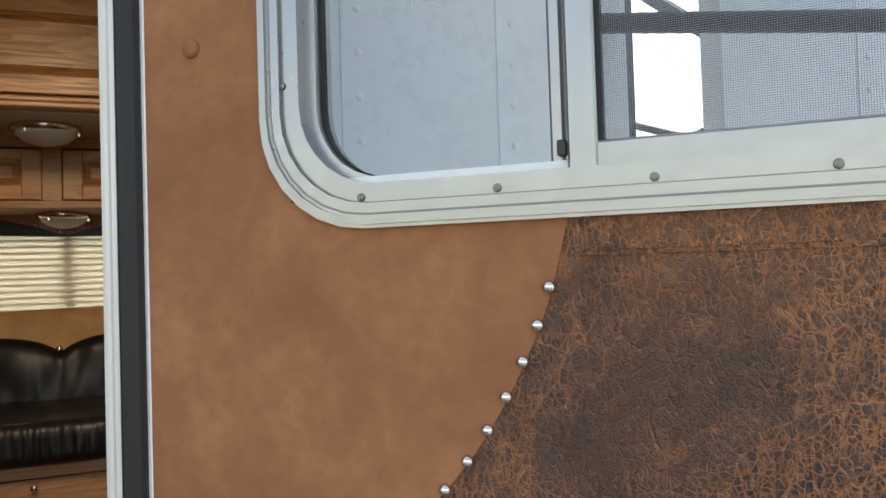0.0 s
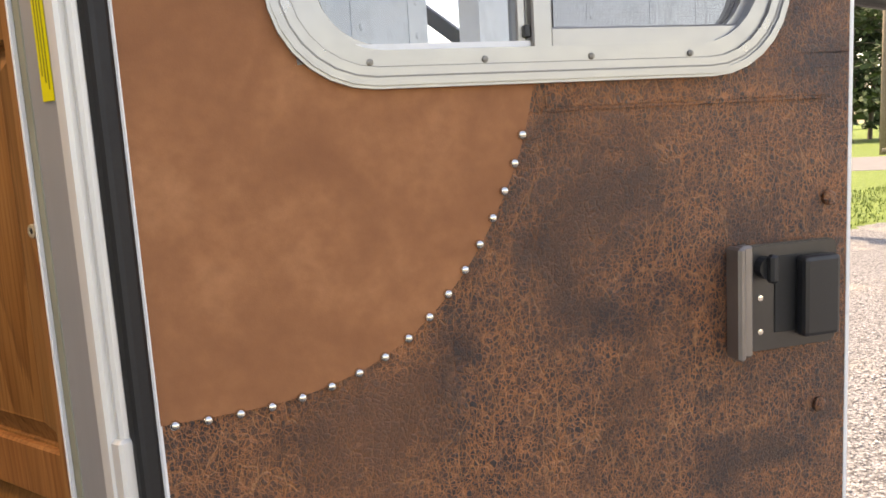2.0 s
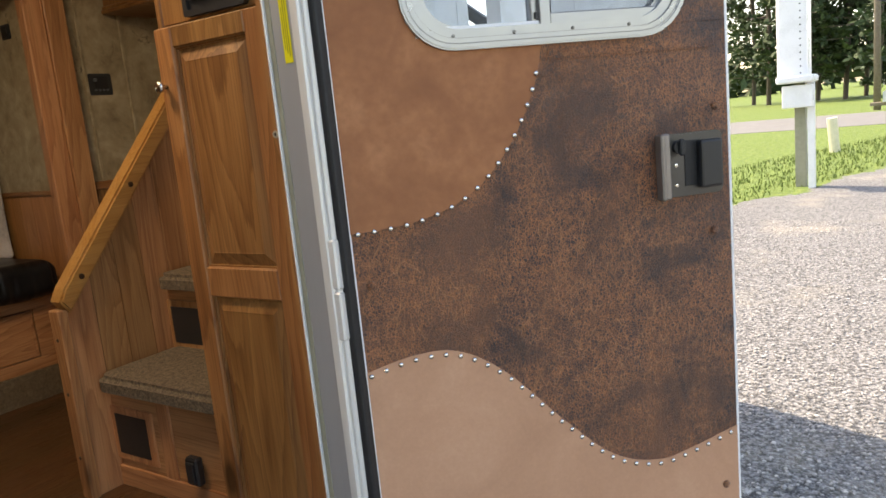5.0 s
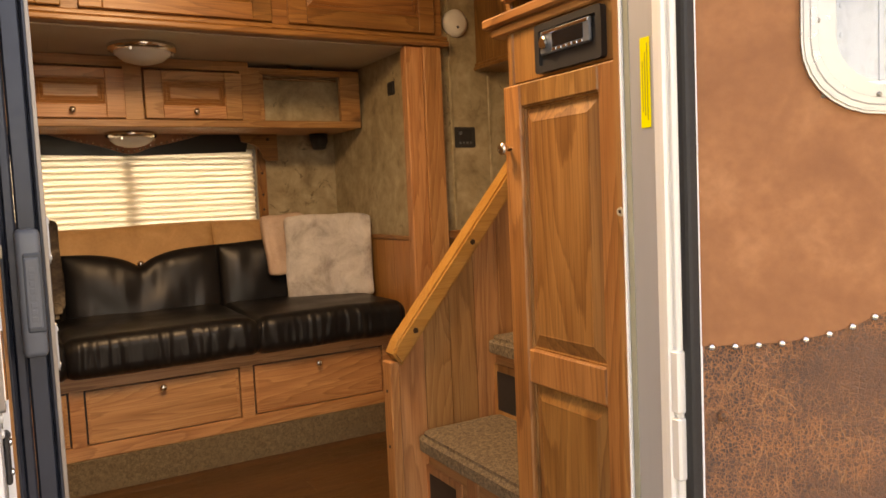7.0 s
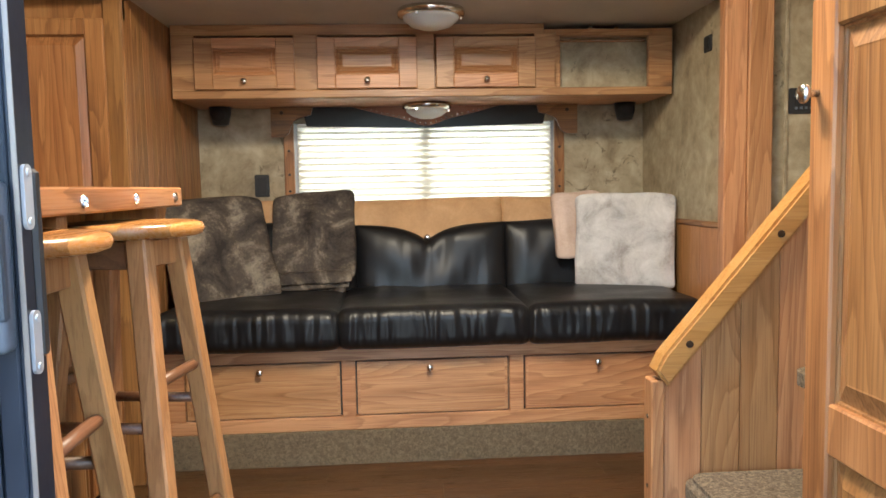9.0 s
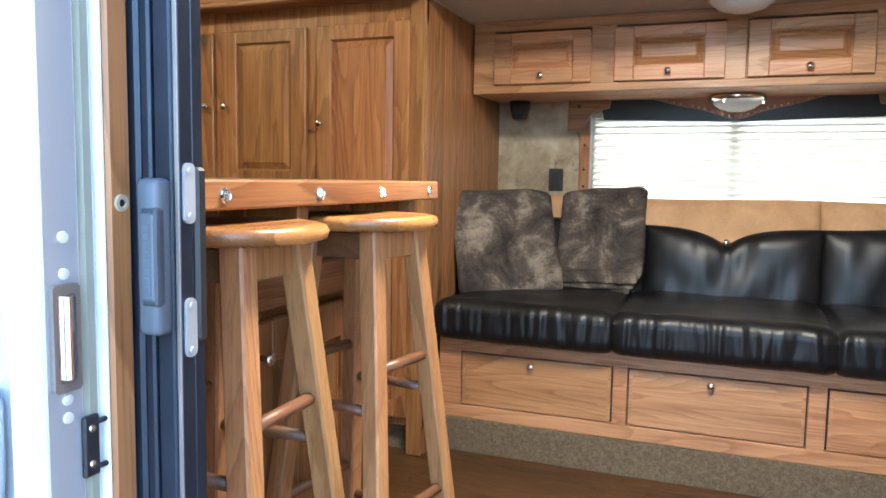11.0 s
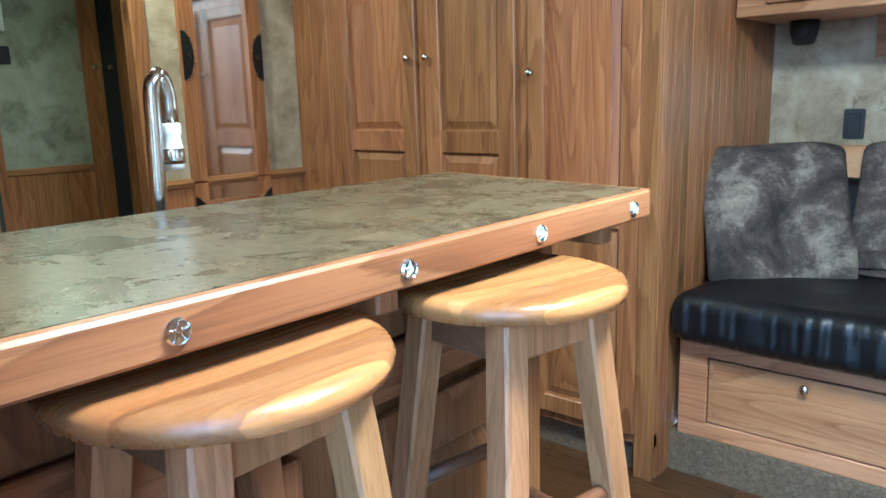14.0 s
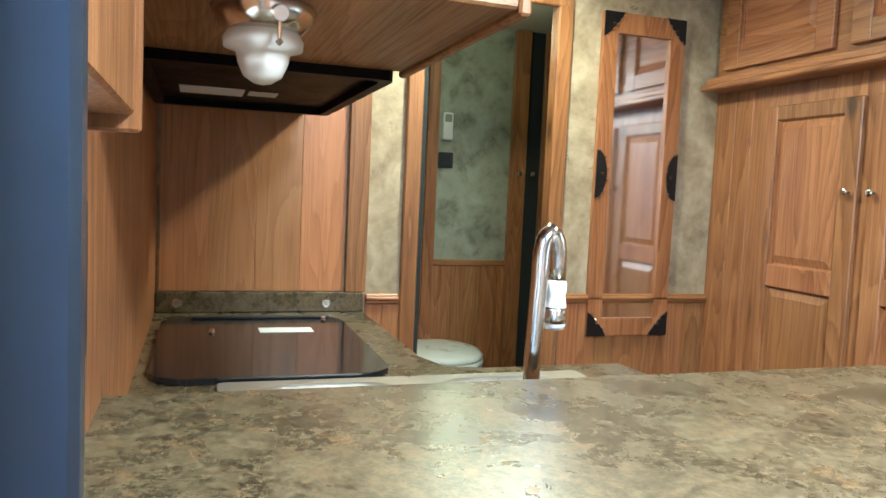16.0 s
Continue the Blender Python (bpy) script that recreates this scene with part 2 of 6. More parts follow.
SUEDE = suede()
SUEDE_LOW = mottled("pale_tan_leather", [(0.3, (0.45, 0.232, 0.135)), (0.55, (0.54, 0.29, 0.175)), (0.75, (0.61, 0.35, 0.22))], 5.0, 0.7, bump=0.05, fine=160)
LEATHER = distressed()
WALLPAPER = mottled("olive_tan_hide_wallpaper", [(0.32, (0.17, 0.128, 0.074)), (0.47, (0.31, 0.250, 0.158)), (0.6, (0.43, 0.36, 0.245)), (0.75, (0.52, 0.45, 0.33))], 6.5, 0.55, cracks=0.85, fine=30)
BATHPAPER = mottled("green_grey_bath_wallpaper", [(0.35, (0.14, 0.14, 0.10)), (0.5, (0.28, 0.29, 0.22)), (0.7, (0.36, 0.37, 0.29))], 8.0, 0.55, fine=24)


def laminate():
    n = Nodes("brown_olive_stone_laminate", 0.33)
    v = n.coords((1, 1, 1), False)
    cloud = n.noise(v, 13, 6, 0.7, 0.4)
    speck = n.noise(v, 120, 6, 0.8, 0.2)
    fleck = n.noise(v, 75, 5, 0.75, 0.8)
    f = n.math("ADD", n.math("MULTIPLY", cloud, 0.36), n.math("MULTIPLY", speck, 0.64))
    c = n.ramp(f, [(0.40, (0.024, 0.018, 0.010)), (0.46, (0.060, 0.046, 0.024)), (0.53, (0.108, 0.084, 0.044)), (0.62, (0.175, 0.138, 0.074))])
    amount = n.math("MULTIPLY", n.ramp(fleck, [(0.56, 0.0), (0.62, 1.0)]), n.ramp(n.noise(v, 9, 3), [(0.38, 0.15), (0.6, 1.0)]))
    c = n.mix(n.math("MULTIPLY", amount, 0.55), c, (0.040, 0.031, 0.020))
    c = n.mix(n.math("MULTIPLY", n.ramp(n.noise(v, 34, 4, 0.7), [(0.56, 0.0), (0.66, 1.0)]), 0.45), c, (0.20, 0.125, 0.055))
    n.color(c)
    n.rough(n.ramp(cloud, [(0.3, 0.25), (0.7, 0.30)]))
    return n.mat


LAMINATE = laminate()
SOFA = plain("black_sofa_leather", (0.007, 0.007, 0.008), 0.38, 0, 0.3, 9, 0.15, 300)
SOFA.node_tree.nodes["Principled BSDF"].inputs["Specular IOR Level"].default_value = 0.32
SOFATAN = mottled("tan_sofa_suede", [(0.3, (0.34, 0.185, 0.085)), (0.55, (0.45, 0.26, 0.125)), (0.75, (0.53, 0.32, 0.17))], 9.0, 0.75, fine=90)
FURDARK = mottled("dark_brown_plush_fur", [(0.38, (0.016, 0.011, 0.009)), (0.5, (0.065, 0.049, 0.037)), (0.64, (0.26, 0.215, 0.16))], 7.0, 0.85, bump=0.45, fine=110, weight=0.17)
FURPALE = mottled("cream_plush_fur", [(0.34, (0.28, 0.255, 0.24)), (0.5, (0.48, 0.455, 0.435)), (0.66, (0.62, 0.595, 0.57))], 9.0, 0.9, bump=0.45, fine=120, weight=0.14)
FURPINK = mottled("pinkish_plush_fur", [(0.3, (0.42, 0.30, 0.235)), (0.6, (0.58, 0.44, 0.36))], 10.0, 0.9, bump=0.5, fine=140)
CARPET = mottled("speckled_taupe_carpet", [(0.34, (0.03, 0.021, 0.014)), (0.48, (0.105, 0.078, 0.052)), (0.62, (0.23, 0.18, 0.125))], 110.0, 0.95, bump=0.9, fine=330, weight=0.5)
PLINTH = mottled("olive_brown_plinth_carpet", [(0.32, (0.055, 0.038, 0.021)), (0.5, (0.135, 0.097, 0.056)), (0.65, (0.215, 0.160, 0.096))], 90.0, 0.95, bump=0.8, fine=330, weight=0.45)
BLACK = plain("black_plastic", (0.018, 0.019, 0.021), 0.38)
BLACKMETAL = plain("black_anodised_frame", (0.026, 0.034, 0.050), 0.34, 0.55, 0.2, 6, 0.06, 90)
GREYPLASTIC = plain("charcoal_grip_plastic", (0.085, 0.10, 0.12), 0.42)
RUBBER = plain("black_rubber_seal", (0.012, 0.012, 0.013), 0.6)
GREYSEAL = plain("olive_grey_foam_seal", (0.26, 0.26, 0.20), 0.8)
ALU = plain("brushed_aluminium", (0.44, 0.45, 0.46), 0.45, 0.45, 0.06, 7, 0.06, 160, (1, 1, 0.05))
ALUFRAME = plain("satin_window_aluminium", (0.38, 0.375, 0.37), 0.32, 0.9, 0.07, 4, 0.015, 60)
GROOVESHADE = plain("frame_groove_shade", (0.25, 0.245, 0.24), 0.5, 0.5, 0.1, 30, 0.0)
HOOD = plain("black_hood_enamel", (0.003, 0.003, 0.004), 0.5)
HOOD.node_tree.nodes["Principled BSDF"].inputs["Specular IOR Level"].default_value = 0.08
LOCKMETAL = plain("dark_satin_lock_steel", (0.085, 0.082, 0.080), 0.34, 0.75, 0.1, 20, 0.03)
SCREWSTEEL = plain("dull_screw_steel", (0.22, 0.21, 0.20), 0.35, 0.9, 0.1, 30, 0.0)
SINKSTEEL = plain("brushed_stainless_steel", (0.56, 0.54, 0.47), 0.34, 0.75, 0.06, 12, 0.03, 200)
STRIP = plain("pale_hinge_aluminium", (0.74, 0.73, 0.70), 0.45, 0.25, 0.05, 6, 0.03, 90, (1, 1, 0.06))
NICKEL = plain("polished_nickel", (0.70, 0.68, 0.64), 0.16, 1.0, 0.05, 20, 0.0)
CHROME = plain("chrome", (0.80, 0.81, 0.82), 0.07, 1.0, 0.03, 20, 0.0)
PEWTER = plain("worn_dark_nickel", (0.26, 0.23, 0.21), 0.4, 0.6)
BRONZE = plain("dark_bronze", (0.05, 0.033, 0.022), 0.38, 0.7)
WHITE = plain("white_painted_aluminium", (0.80, 0.81, 0.82), 0.28, 0, 0.03, 4, 0.02, 60)
WHITEPLASTIC = plain("white_plastic", (0.76, 0.75, 0.72), 0.4, 0, 0.05)
CREAM = plain("cream_sink_rim", (0.72, 0.66, 0.50), 0.35, 0, 0.08)
SCREWCAP = plain("beige_screw_cap_plastic", (0.40, 0.33, 0.23), 0.5, 0, 0.08)
YELLOW = plain("yellow_label", (0.78, 0.68, 0.02), 0.5, 0, 0.06)
INK = plain("label_ink", (0.36, 0.30, 0.02), 0.6)
CEIL = plain("beige_ceiling_vinyl", (0.50, 0.45, 0.36), 0.6, 0, 0.08, 5, 0.1, 90)
PORCELAIN = plain("pale_toilet_plastic", (0.66, 0.68, 0.62), 0.3, 0, 0.04)
# near-black for the closet's painted shade and the bathroom door edge
NEARBLACK = plain("near_black_matte", (0.012, 0.016, 0.018), 0.8)
STEEL = plain("dark_painted_steel", (0.040, 0.050, 0.062), 0.45, 0.2)
DARKPANE = plain("black_hob_glass", (0.010, 0.010, 0.011), 0.06, 0, 0.1, 3, 0)
PAPER = plain("white_paper", (0.74, 0.74, 0.73), 0.6, 0, 0.04)
BLIND = Nodes("cream_pleated_blind", 0.7)
BLIND.color((0.82, 0.79, 0.72))
BLIND.b.inputs["Transmission Weight"].default_value = 0.0
_tr = BLIND.add("BsdfTranslucent", Color=(0.88, 0.86, 0.79, 1))
_mx = BLIND.add("MixShader", Fac=0.55)
BLIND.put(BLIND.b.outputs[0], _mx.inputs[1])
BLIND.put(_tr.outputs[0], _mx.inputs[2])
BLIND.put(_mx.outputs[0], BLIND.t.nodes["Material Output"].inputs[0])
BLIND = BLIND.mat


def clear(name, tint, rough=0.0):
    n = Nodes(name, rough)
    n.color(tint)
    n.b.inputs["Transmission Weight"].default_value = 1.0
    n.b.inputs["IOR"].default_value = 1.12
    return n.mat


GLASS = clear("window_glass", (0.70, 0.77, 0.82))
FROST = Nodes("frosted_lamp_glass", 0.55)
FROST.color((0.84, 0.83, 0.78))
FROST.b.inputs["Transmission Weight"].default_value = 0.25
FROST = FROST.mat
MIRROR = plain("silvered_mirror", (0.86, 0.87, 0.86), 0.02, 1.0, 0.01, 2, 0.0)
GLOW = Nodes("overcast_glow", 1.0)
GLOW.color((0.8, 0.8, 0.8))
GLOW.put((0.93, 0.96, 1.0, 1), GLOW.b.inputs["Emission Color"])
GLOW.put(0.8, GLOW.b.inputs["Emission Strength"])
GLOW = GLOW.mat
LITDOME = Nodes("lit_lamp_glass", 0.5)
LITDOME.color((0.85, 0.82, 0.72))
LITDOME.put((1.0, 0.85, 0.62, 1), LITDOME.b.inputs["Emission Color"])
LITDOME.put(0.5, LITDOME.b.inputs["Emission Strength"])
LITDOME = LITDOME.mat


def screen_mesh():
    n = Nodes("insect_screen", 0.6)
    n.color((0.22, 0.23, 0.25))
    v = n.coords((1, 1, 1), False)
    sp = n.add("SeparateXYZ", Vector=v)
    w = []
    for k in (0, 2):
        f = n.math("FRACT", n.math("MULTIPLY", sp.outputs[k], 620.0))
        w.append(n.math("LESS_THAN", f, 0.18))
    n.put(n.math("MAXIMUM", w[0], w[1]), n.b.inputs["Alpha"])
    return n.mat


SCREEN = screen_mesh()


def ground_material():
    n = Nodes("gravel_drive_and_grass", 0.95)
    v = n.coords((1, 1, 1), False)
    st = n.voronoi(v, 42)
    st2 = n.voronoi(v, 95)
    big = n.noise(v, 0.7, 4, 0.6)
    mid = n.noise(v, 9, 4, 0.6)
    gravel = n.ramp(st, [(0.1, (0.30, 0.304, 0.31)), (0.4, (0.165, 0.168, 0.172)), (0.75, (0.055, 0.056, 0.058))])
    gravel = n.mix(n.ramp(st2, [(0.15, 0.5), (0.5, 0.0)]), gravel, (0.46, 0.465, 0.47))
    gravel = n.mix(n.ramp(big, [(0.55, 0.0), (0.66, 0.55)]), gravel, (0.32, 0.30, 0.25))
    grass = n.ramp(mid, [(0.3, (0.06, 0.10, 0.018)), (0.55, (0.12, 0.19, 0.03)), (0.75, (0.22, 0.24, 0.06))])
    sp = n.add("SeparateXYZ", Vector=v)
    wob = n.math("MULTIPLY_ADD", n.noise(v, 0.8, 4, 0.6), 2.4, -1.2)
    # verge beside the drive, and the lawn beyond the road
    edge = n.math("ADD", n.math("SUBTRACT", sp.outputs[1], n.math("MULTIPLY_ADD", sp.outputs[0], -0.36, 5.1)), wob)
    near = n.math("MULTIPLY", n.math("GREATER_THAN", edge, 0.0), n.math("GREATER_THAN", sp.outputs[0], 8.0))
    far = n.math("GREATER_THAN", sp.outputs[0], 30.0)
    back = n.math("LESS_THAN", sp.outputs[0], -14.0)
    n.color(n.mix(n.math("MINIMUM", n.math("ADD", n.math("ADD", near, far), back), 1.0), gravel, grass))
    n.bump(n.math("ADD", st, n.math("MULTIPLY", st2, 0.5)), 0.8, 0.02)
    return n.mat


GROUND = ground_material()
ASPHALT = mottled("grey_road_asphalt", [(0.3, (0.11, 0.11, 0.112)), (0.7, (0.17, 0.17, 0.17))], 2.0, 0.9, fine=60)
STONE = mottled("gravel_stone", [(0.36, (0.13, 0.13, 0.13)), (0.5, (0.32, 0.317, 0.31)), (0.62, (0.56, 0.555, 0.54))], 26.0, 0.9, fine=90)
NEEDLES = mottled("pine_needles", [(0.3, (0.018, 0.035, 0.015)), (0.5, (0.04, 0.07, 0.026)), (0.7, (0.075, 0.11, 0.045))], 1.5, 0.8, fine=9)
BARK = mottled("bark", [(0.3, (0.06, 0.045, 0.035)), (0.7, (0.15, 0.12, 0.095))], 9.0, 0.9, fine=40)
BARNGREY = plain("grey_barn_steel", (0.17, 0.18, 0.20), 0.5, 0, 0.08, 0.5)
BARNROOF = plain("pale_barn_roof", (0.55, 0.56, 0.57), 0.4, 0, 0.05, 0.5)
OLDWOOD = mottled("weathered_post_wood", [(0.3, (0.14, 0.11, 0.08)), (0.7, (0.26, 0.22, 0.17))], 12.0, 0.9, fine=60)

# ---- building helpers ----
ORG = {}
I4 = Matrix.Identity(4)


def finish(bm, name, mat, shift=None, smooth=False):
    if shift is not None:
        bmesh.ops.translate(bm, verts=bm.verts, vec=-Vector(shift))
    bmesh.ops.recalc_face_normals(bm, faces=bm.faces)
    me = bpy.data.meshes.new(name)
    bm.to_mesh(me)
    bm.free()
    if smooth:
        me.shade_smooth()
    me.materials.append(mat)
    return me


def thing(name, origin, label, category, group="", kind="", rz=0.0, local=False):
    ob = new(name)
    ob.empty_display_size = 0.05
    ob.matrix_world = pose(*origin, 0, 0, rz)
    ORG[ob] = Vector((0, 0, 0)) if (local or rz) else Vector(origin)
    return tagged(ob, label, category, group, kind)


def part(name, bm, mat, parent, label="", smooth=False):
    ob = new(name, finish(bm, name, mat, ORG[parent], smooth))
    ob.parent = parent
    ORG[ob] = ORG[parent]
    if label:
        ob["label"] = label
    return ob


def solo(name, bm, mat, label="", category="", group="", kind="", smooth=False):
    """A thing that is one mesh, with its origin at the middle of its base."""
    c = [v.co for v in bm.verts]
    o = Vector(((min(p.x for p in c) + max(p.x for p in c)) / 2, (min(p.y for p in c) + max(p.y for p in c)) / 2, min(p.z for p in c)))
    ob = new(name, finish(bm, name, mat, o, smooth))
    ob.location = o
    ORG[ob] = o
    return tagged(ob, label, category, group, kind)


def box(x0, x1, y0, y1, z0, z1, b=0.002, seg=1):
    bm = bmesh.new()
    bmesh.ops.create_cube(bm, size=1)
    for v in bm.verts:
        v.co = Vector(((x0 + x1) / 2 + v.co.x * (x1 - x0), (y0 + y1) / 2 + v.co.y * (y1 - y0), (z0 + z1) / 2 + v.co.z * (z1 - z0)))
    if b:
        b = min(b, 0.3 * min(abs(x1 - x0), abs(y1 - y0), abs(z1 - z0)))
        bmesh.ops.bevel(bm, geom=bm.edges[:], offset=b, segments=seg, affect="EDGES", profile=0.5)
    return bm


def join(*bms):
    out = bmesh.new()
    for b in bms:
        me = bpy.data.meshes.new("join")
        b.to_mesh(me)
        b.free()
        out.from_mesh(me)
        bpy.data.meshes.remove(me)
    return out


def moved(bm, m):
    bmesh.ops.transform(bm, matrix=m, verts=bm.verts)
    return bm


def cyl(p, q, r, r2=None, seg=14):
    bm = bmesh.new()
    p, q = Vector(p), Vector(q)
    d = q - p
    bmesh.ops.create_cone(bm, cap_ends=True, segments=seg, radius1=r, radius2=r if r2 is None else r2, depth=d.length)
    return moved(bm, Matrix.Translation((p + q) / 2) @ d.to_track_quat("Z", "Y").to_matrix().to_4x4())


def beam(p, q, a, b, bev=0.002, up=(0, 0, 1)):
    """A square bar from p to q, a by b across."""
    p, q = Vector(p), Vector(q)
    d = (q - p).normalized()
    s = d.cross(Vector(up))
    s = s.normalized() if s.length > 0.01 else Vector((1, 0, 0))
    t = s.cross(d)
    bm = box(-a / 2, a / 2, -b / 2, b / 2, 0, (q - p).length, bev)
    m = Matrix((s, t, d)).transposed().to_4x4()
    return moved(bm, Matrix.Translation(p) @ m)


def lathe(profile, at=(0, 0, 0), axis=(0, 0, 1), seg=22):
    """Turned shape: profile rows of (radius, height) along the axis."""
    bm = bmesh.new()
    rings = []
    for r, h in profile:
        rings.append([bm.verts.new((r * math.cos(2 * math.pi * i / seg), r * math.sin(2 * math.pi * i / seg), h)) for i in range(seg)])
    for a, b in zip(rings, rings[1:]):
        for i in range(seg):
            j = (i + 1) % seg
            bm.faces.new((a[i], a[j], b[j], b[i]))
    bm.faces.new(rings[0][::-1])
    bm.faces.new(rings[-1])
    bmesh.ops.remove_doubles(bm, verts=bm.verts, dist=1e-6)
    return moved(bm, Matrix.Translation(at) @ Vector(axis).to_track_quat("Z", "Y").to_matrix().to_4x4())


def prism(outline, depth, m=I4, bev=0.0):
    """Outline of (x, z) pairs, thick from y 0 to depth."""
    bm = bmesh.new()
    f = bm.faces.new([bm.verts.new((x, 0, z)) for x, z in outline])
    r = bmesh.ops.extrude_face_region(bm, geom=[f])
    bmesh.ops.translate(bm, verts=[g for g in r["geom"] if isinstance(g, bmesh.types.BMVert)], vec=(0, depth, 0))
    if bev:
        bmesh.ops.bevel(bm, geom=[e for e in bm.edges if abs(e.verts[0].co.y - e.verts[1].co.y) < 1e-6], offset=bev, segments=2, affect="EDGES")
    return moved(bm, m)


def tube(points, r, seg=12):
    bm = bmesh.new()
    pts = [Vector(p) for p in points]
    rings = []
    for i, p in enumerate(pts):
        d = (pts[min(i + 1, len(pts) - 1)] - pts[max(i - 1, 0)]).normalized()
        s = d.cross(Vector((0.31, 0.9, 0.2))).normalized()
        t = d.cross(s)
        rings.append([bm.verts.new(p + r * (math.cos(2 * math.pi * k / seg) * s + math.sin(2 * math.pi * k / seg) * t)) for k in range(seg)])
    for a, b in zip(rings, rings[1:]):
        for k in range(seg):
            bm.faces.new((a[k], a[(k + 1) % seg], b[(k + 1) % seg], b[k]))
    bm.faces.new(rings[0])
    bm.faces.new(rings[-1])
    return bm


def rounded(x0, x1, z0, z1, r, n=7):
    """A rounded rectangle's outline."""
    out = []
    for cx, cz, a0 in ((x1 - r, z1 - r, 0), (x0 + r, z1 - r, 90), (x0 + r, z0 + r, 180), (x1 - r, z0 + r, 270)):
        for i in range(n + 1):
            a = radians(a0 + 90 * i / n)
            out.append((cx + r * math.cos(a), cz + r * math.sin(a)))
    return out


def ring_prism(outer, inner, y0, y1):
    """A flat frame between two outlines of the same count."""
    bm = bmesh.new()
    n = len(outer)
    g = [[bm.verts.new((x, y, z)) for x, z in o] for o, y in ((outer, y0), (inner, y0), (inner, y1), (outer, y1))]
    for a, b in ((0, 1), (1, 2), (2, 3), (3, 0)):
        for i in range(n):
            j = (i + 1) % n
            bm.faces.new((g[a][i], g[a][j], g[b][j], g[b][i]))
    return bm


def spline(ctrl, n=12):
    """A smooth curve through a few (x, z) points."""
    p = [ctrl[0], *ctrl, ctrl[-1]]
    out = []
    for i in range(1, len(p) - 2):
        for k in range(n):
            t = k / n
            out.append(tuple(0.5 * (2 * p[i][c] + (p[i + 1][c] - p[i - 1][c]) * t + (2 * p[i - 1][c] - 5 * p[i][c] + 4 * p[i + 1][c] - p[i + 2][c]) * t * t + (3 * p[i][c] - p[i - 1][c] - 3 * p[i + 1][c] + p[i + 2][c]) * t ** 3) for c in (0, 1)))
    return out + [tuple(ctrl[-1])]


def along(curve, step, start=0.0):
    """Points at even steps along a curve."""
    out, left = [], start
    for (ax, az), (bx, bz) in zip(curve, curve[1:]):
        d = math.hypot(bx - ax, bz - az)
        while left <= d and d > 0:
            out.append((ax + (bx - ax) * left / d, az + (bz - az) * left / d))
            left += step
        left -= d
    return out


def facing(origin, u, out):
    """Maps (along the face, out of it, up) to the world."""
    m = Matrix((Vector(u), Vector(out), Vector((0, 0, 1)))).transposed().to_4x4()
    return Matrix.Translation(origin) @ m


KNOB = [(0.0045, 0.0), (0.0045, 0.010), (0.007, 0.013), (0.0115, 0.016), (0.012, 0.020), (0.009, 0.0235), (0.001, 0.025)]


def raised_panel(u0, u1, v0, v1, ribs=False):
    bm = bmesh.new()
    steps = [(0.0, 0.009), (0.005, 0.0085), (0.006, 0.0055), (0.008, 0.0055), (0.032, 0.0145), (0.034, 0.0140)]
    if ribs:
        steps = [(0.0, 0.009), (0.004, 0.009), (0.005, 0.0055), (0.016, 0.0125), (0.018, 0.0075), (0.030, 0.015), (0.032, 0.0145)]
    rings = []
    for inset, d in steps:
        i = min(inset, 0.45 * min(u1 - u0, v1 - v0))
        rings.append([bm.verts.new(c) for c in ((u0 + i, d, v0 + i), (u1 - i, d, v0 + i), (u1 - i, d, v1 - i), (u0 + i, d, v1 - i))])
    for a, b in zip(rings, rings[1:]):
        for k in range(4):
            bm.faces.new((a[k], a[(k + 1) % 4], b[(k + 1) % 4], b[k]))
    bm.faces.new(rings[-1])
    bm.faces.new([bm.verts.new((x, -0.003, z)) for x, z in ((u0, v0), (u1, v0), (u1, v1), (u0, v1))])
    return bm


def cabinet_door(parent, m, w, h, openings, knob=None, stile=0.05, mat=None, pmat=None, ribs=False, thick=0.018, label=""):
    """A frame-and-panel door: its frame is the part, the raised panels and the knob are parts of it."""
    mat, pmat = mat or WZ, pmat or mat or WZ
    d = part("door", moved(box(0.003, w - 0.003, 0, 0.005, 0.003, h - 0.003, 0), m), mat, parent, label)
    for x in (0, w - stile):
        part("stile", moved(box(x, x + stile, 0.0005, thick, 0, h, 0.003), m), mat, d)
    edges = [0.0] + [e for o in openings for e in o] + [h]
    for a, b in zip(edges[::2], edges[1::2]):
        part("rail", moved(box(stile - 0.001, w - stile + 0.001, 0.0008, thick - 0.0006, a, b, 0.003), m), mat, d)
    for a, b in openings:
        part("panel", moved(raised_panel(stile - 0.002, w - stile + 0.002, a - 0.002, b + 0.002, ribs), m), pmat, d)
    if knob:
        part("knob", moved(lathe(KNOB, (knob[0], thick, knob[1]), (0, 1, 0), 16), m), NICKEL, d, "round nickel knob", True)
    return d


def planks(parent, m, length, height, width, mat, name="plank", thick=0.012, gap=0.0004):
    """Upright boards side by side on a face."""
    x = 0.0
    while x < length - 0.005:
        w = min(width, length - x)
        part(name, moved(box(x + gap, x + w - gap, 0, thick, 0, height, 0.0009), m), mat, parent)
        x += width


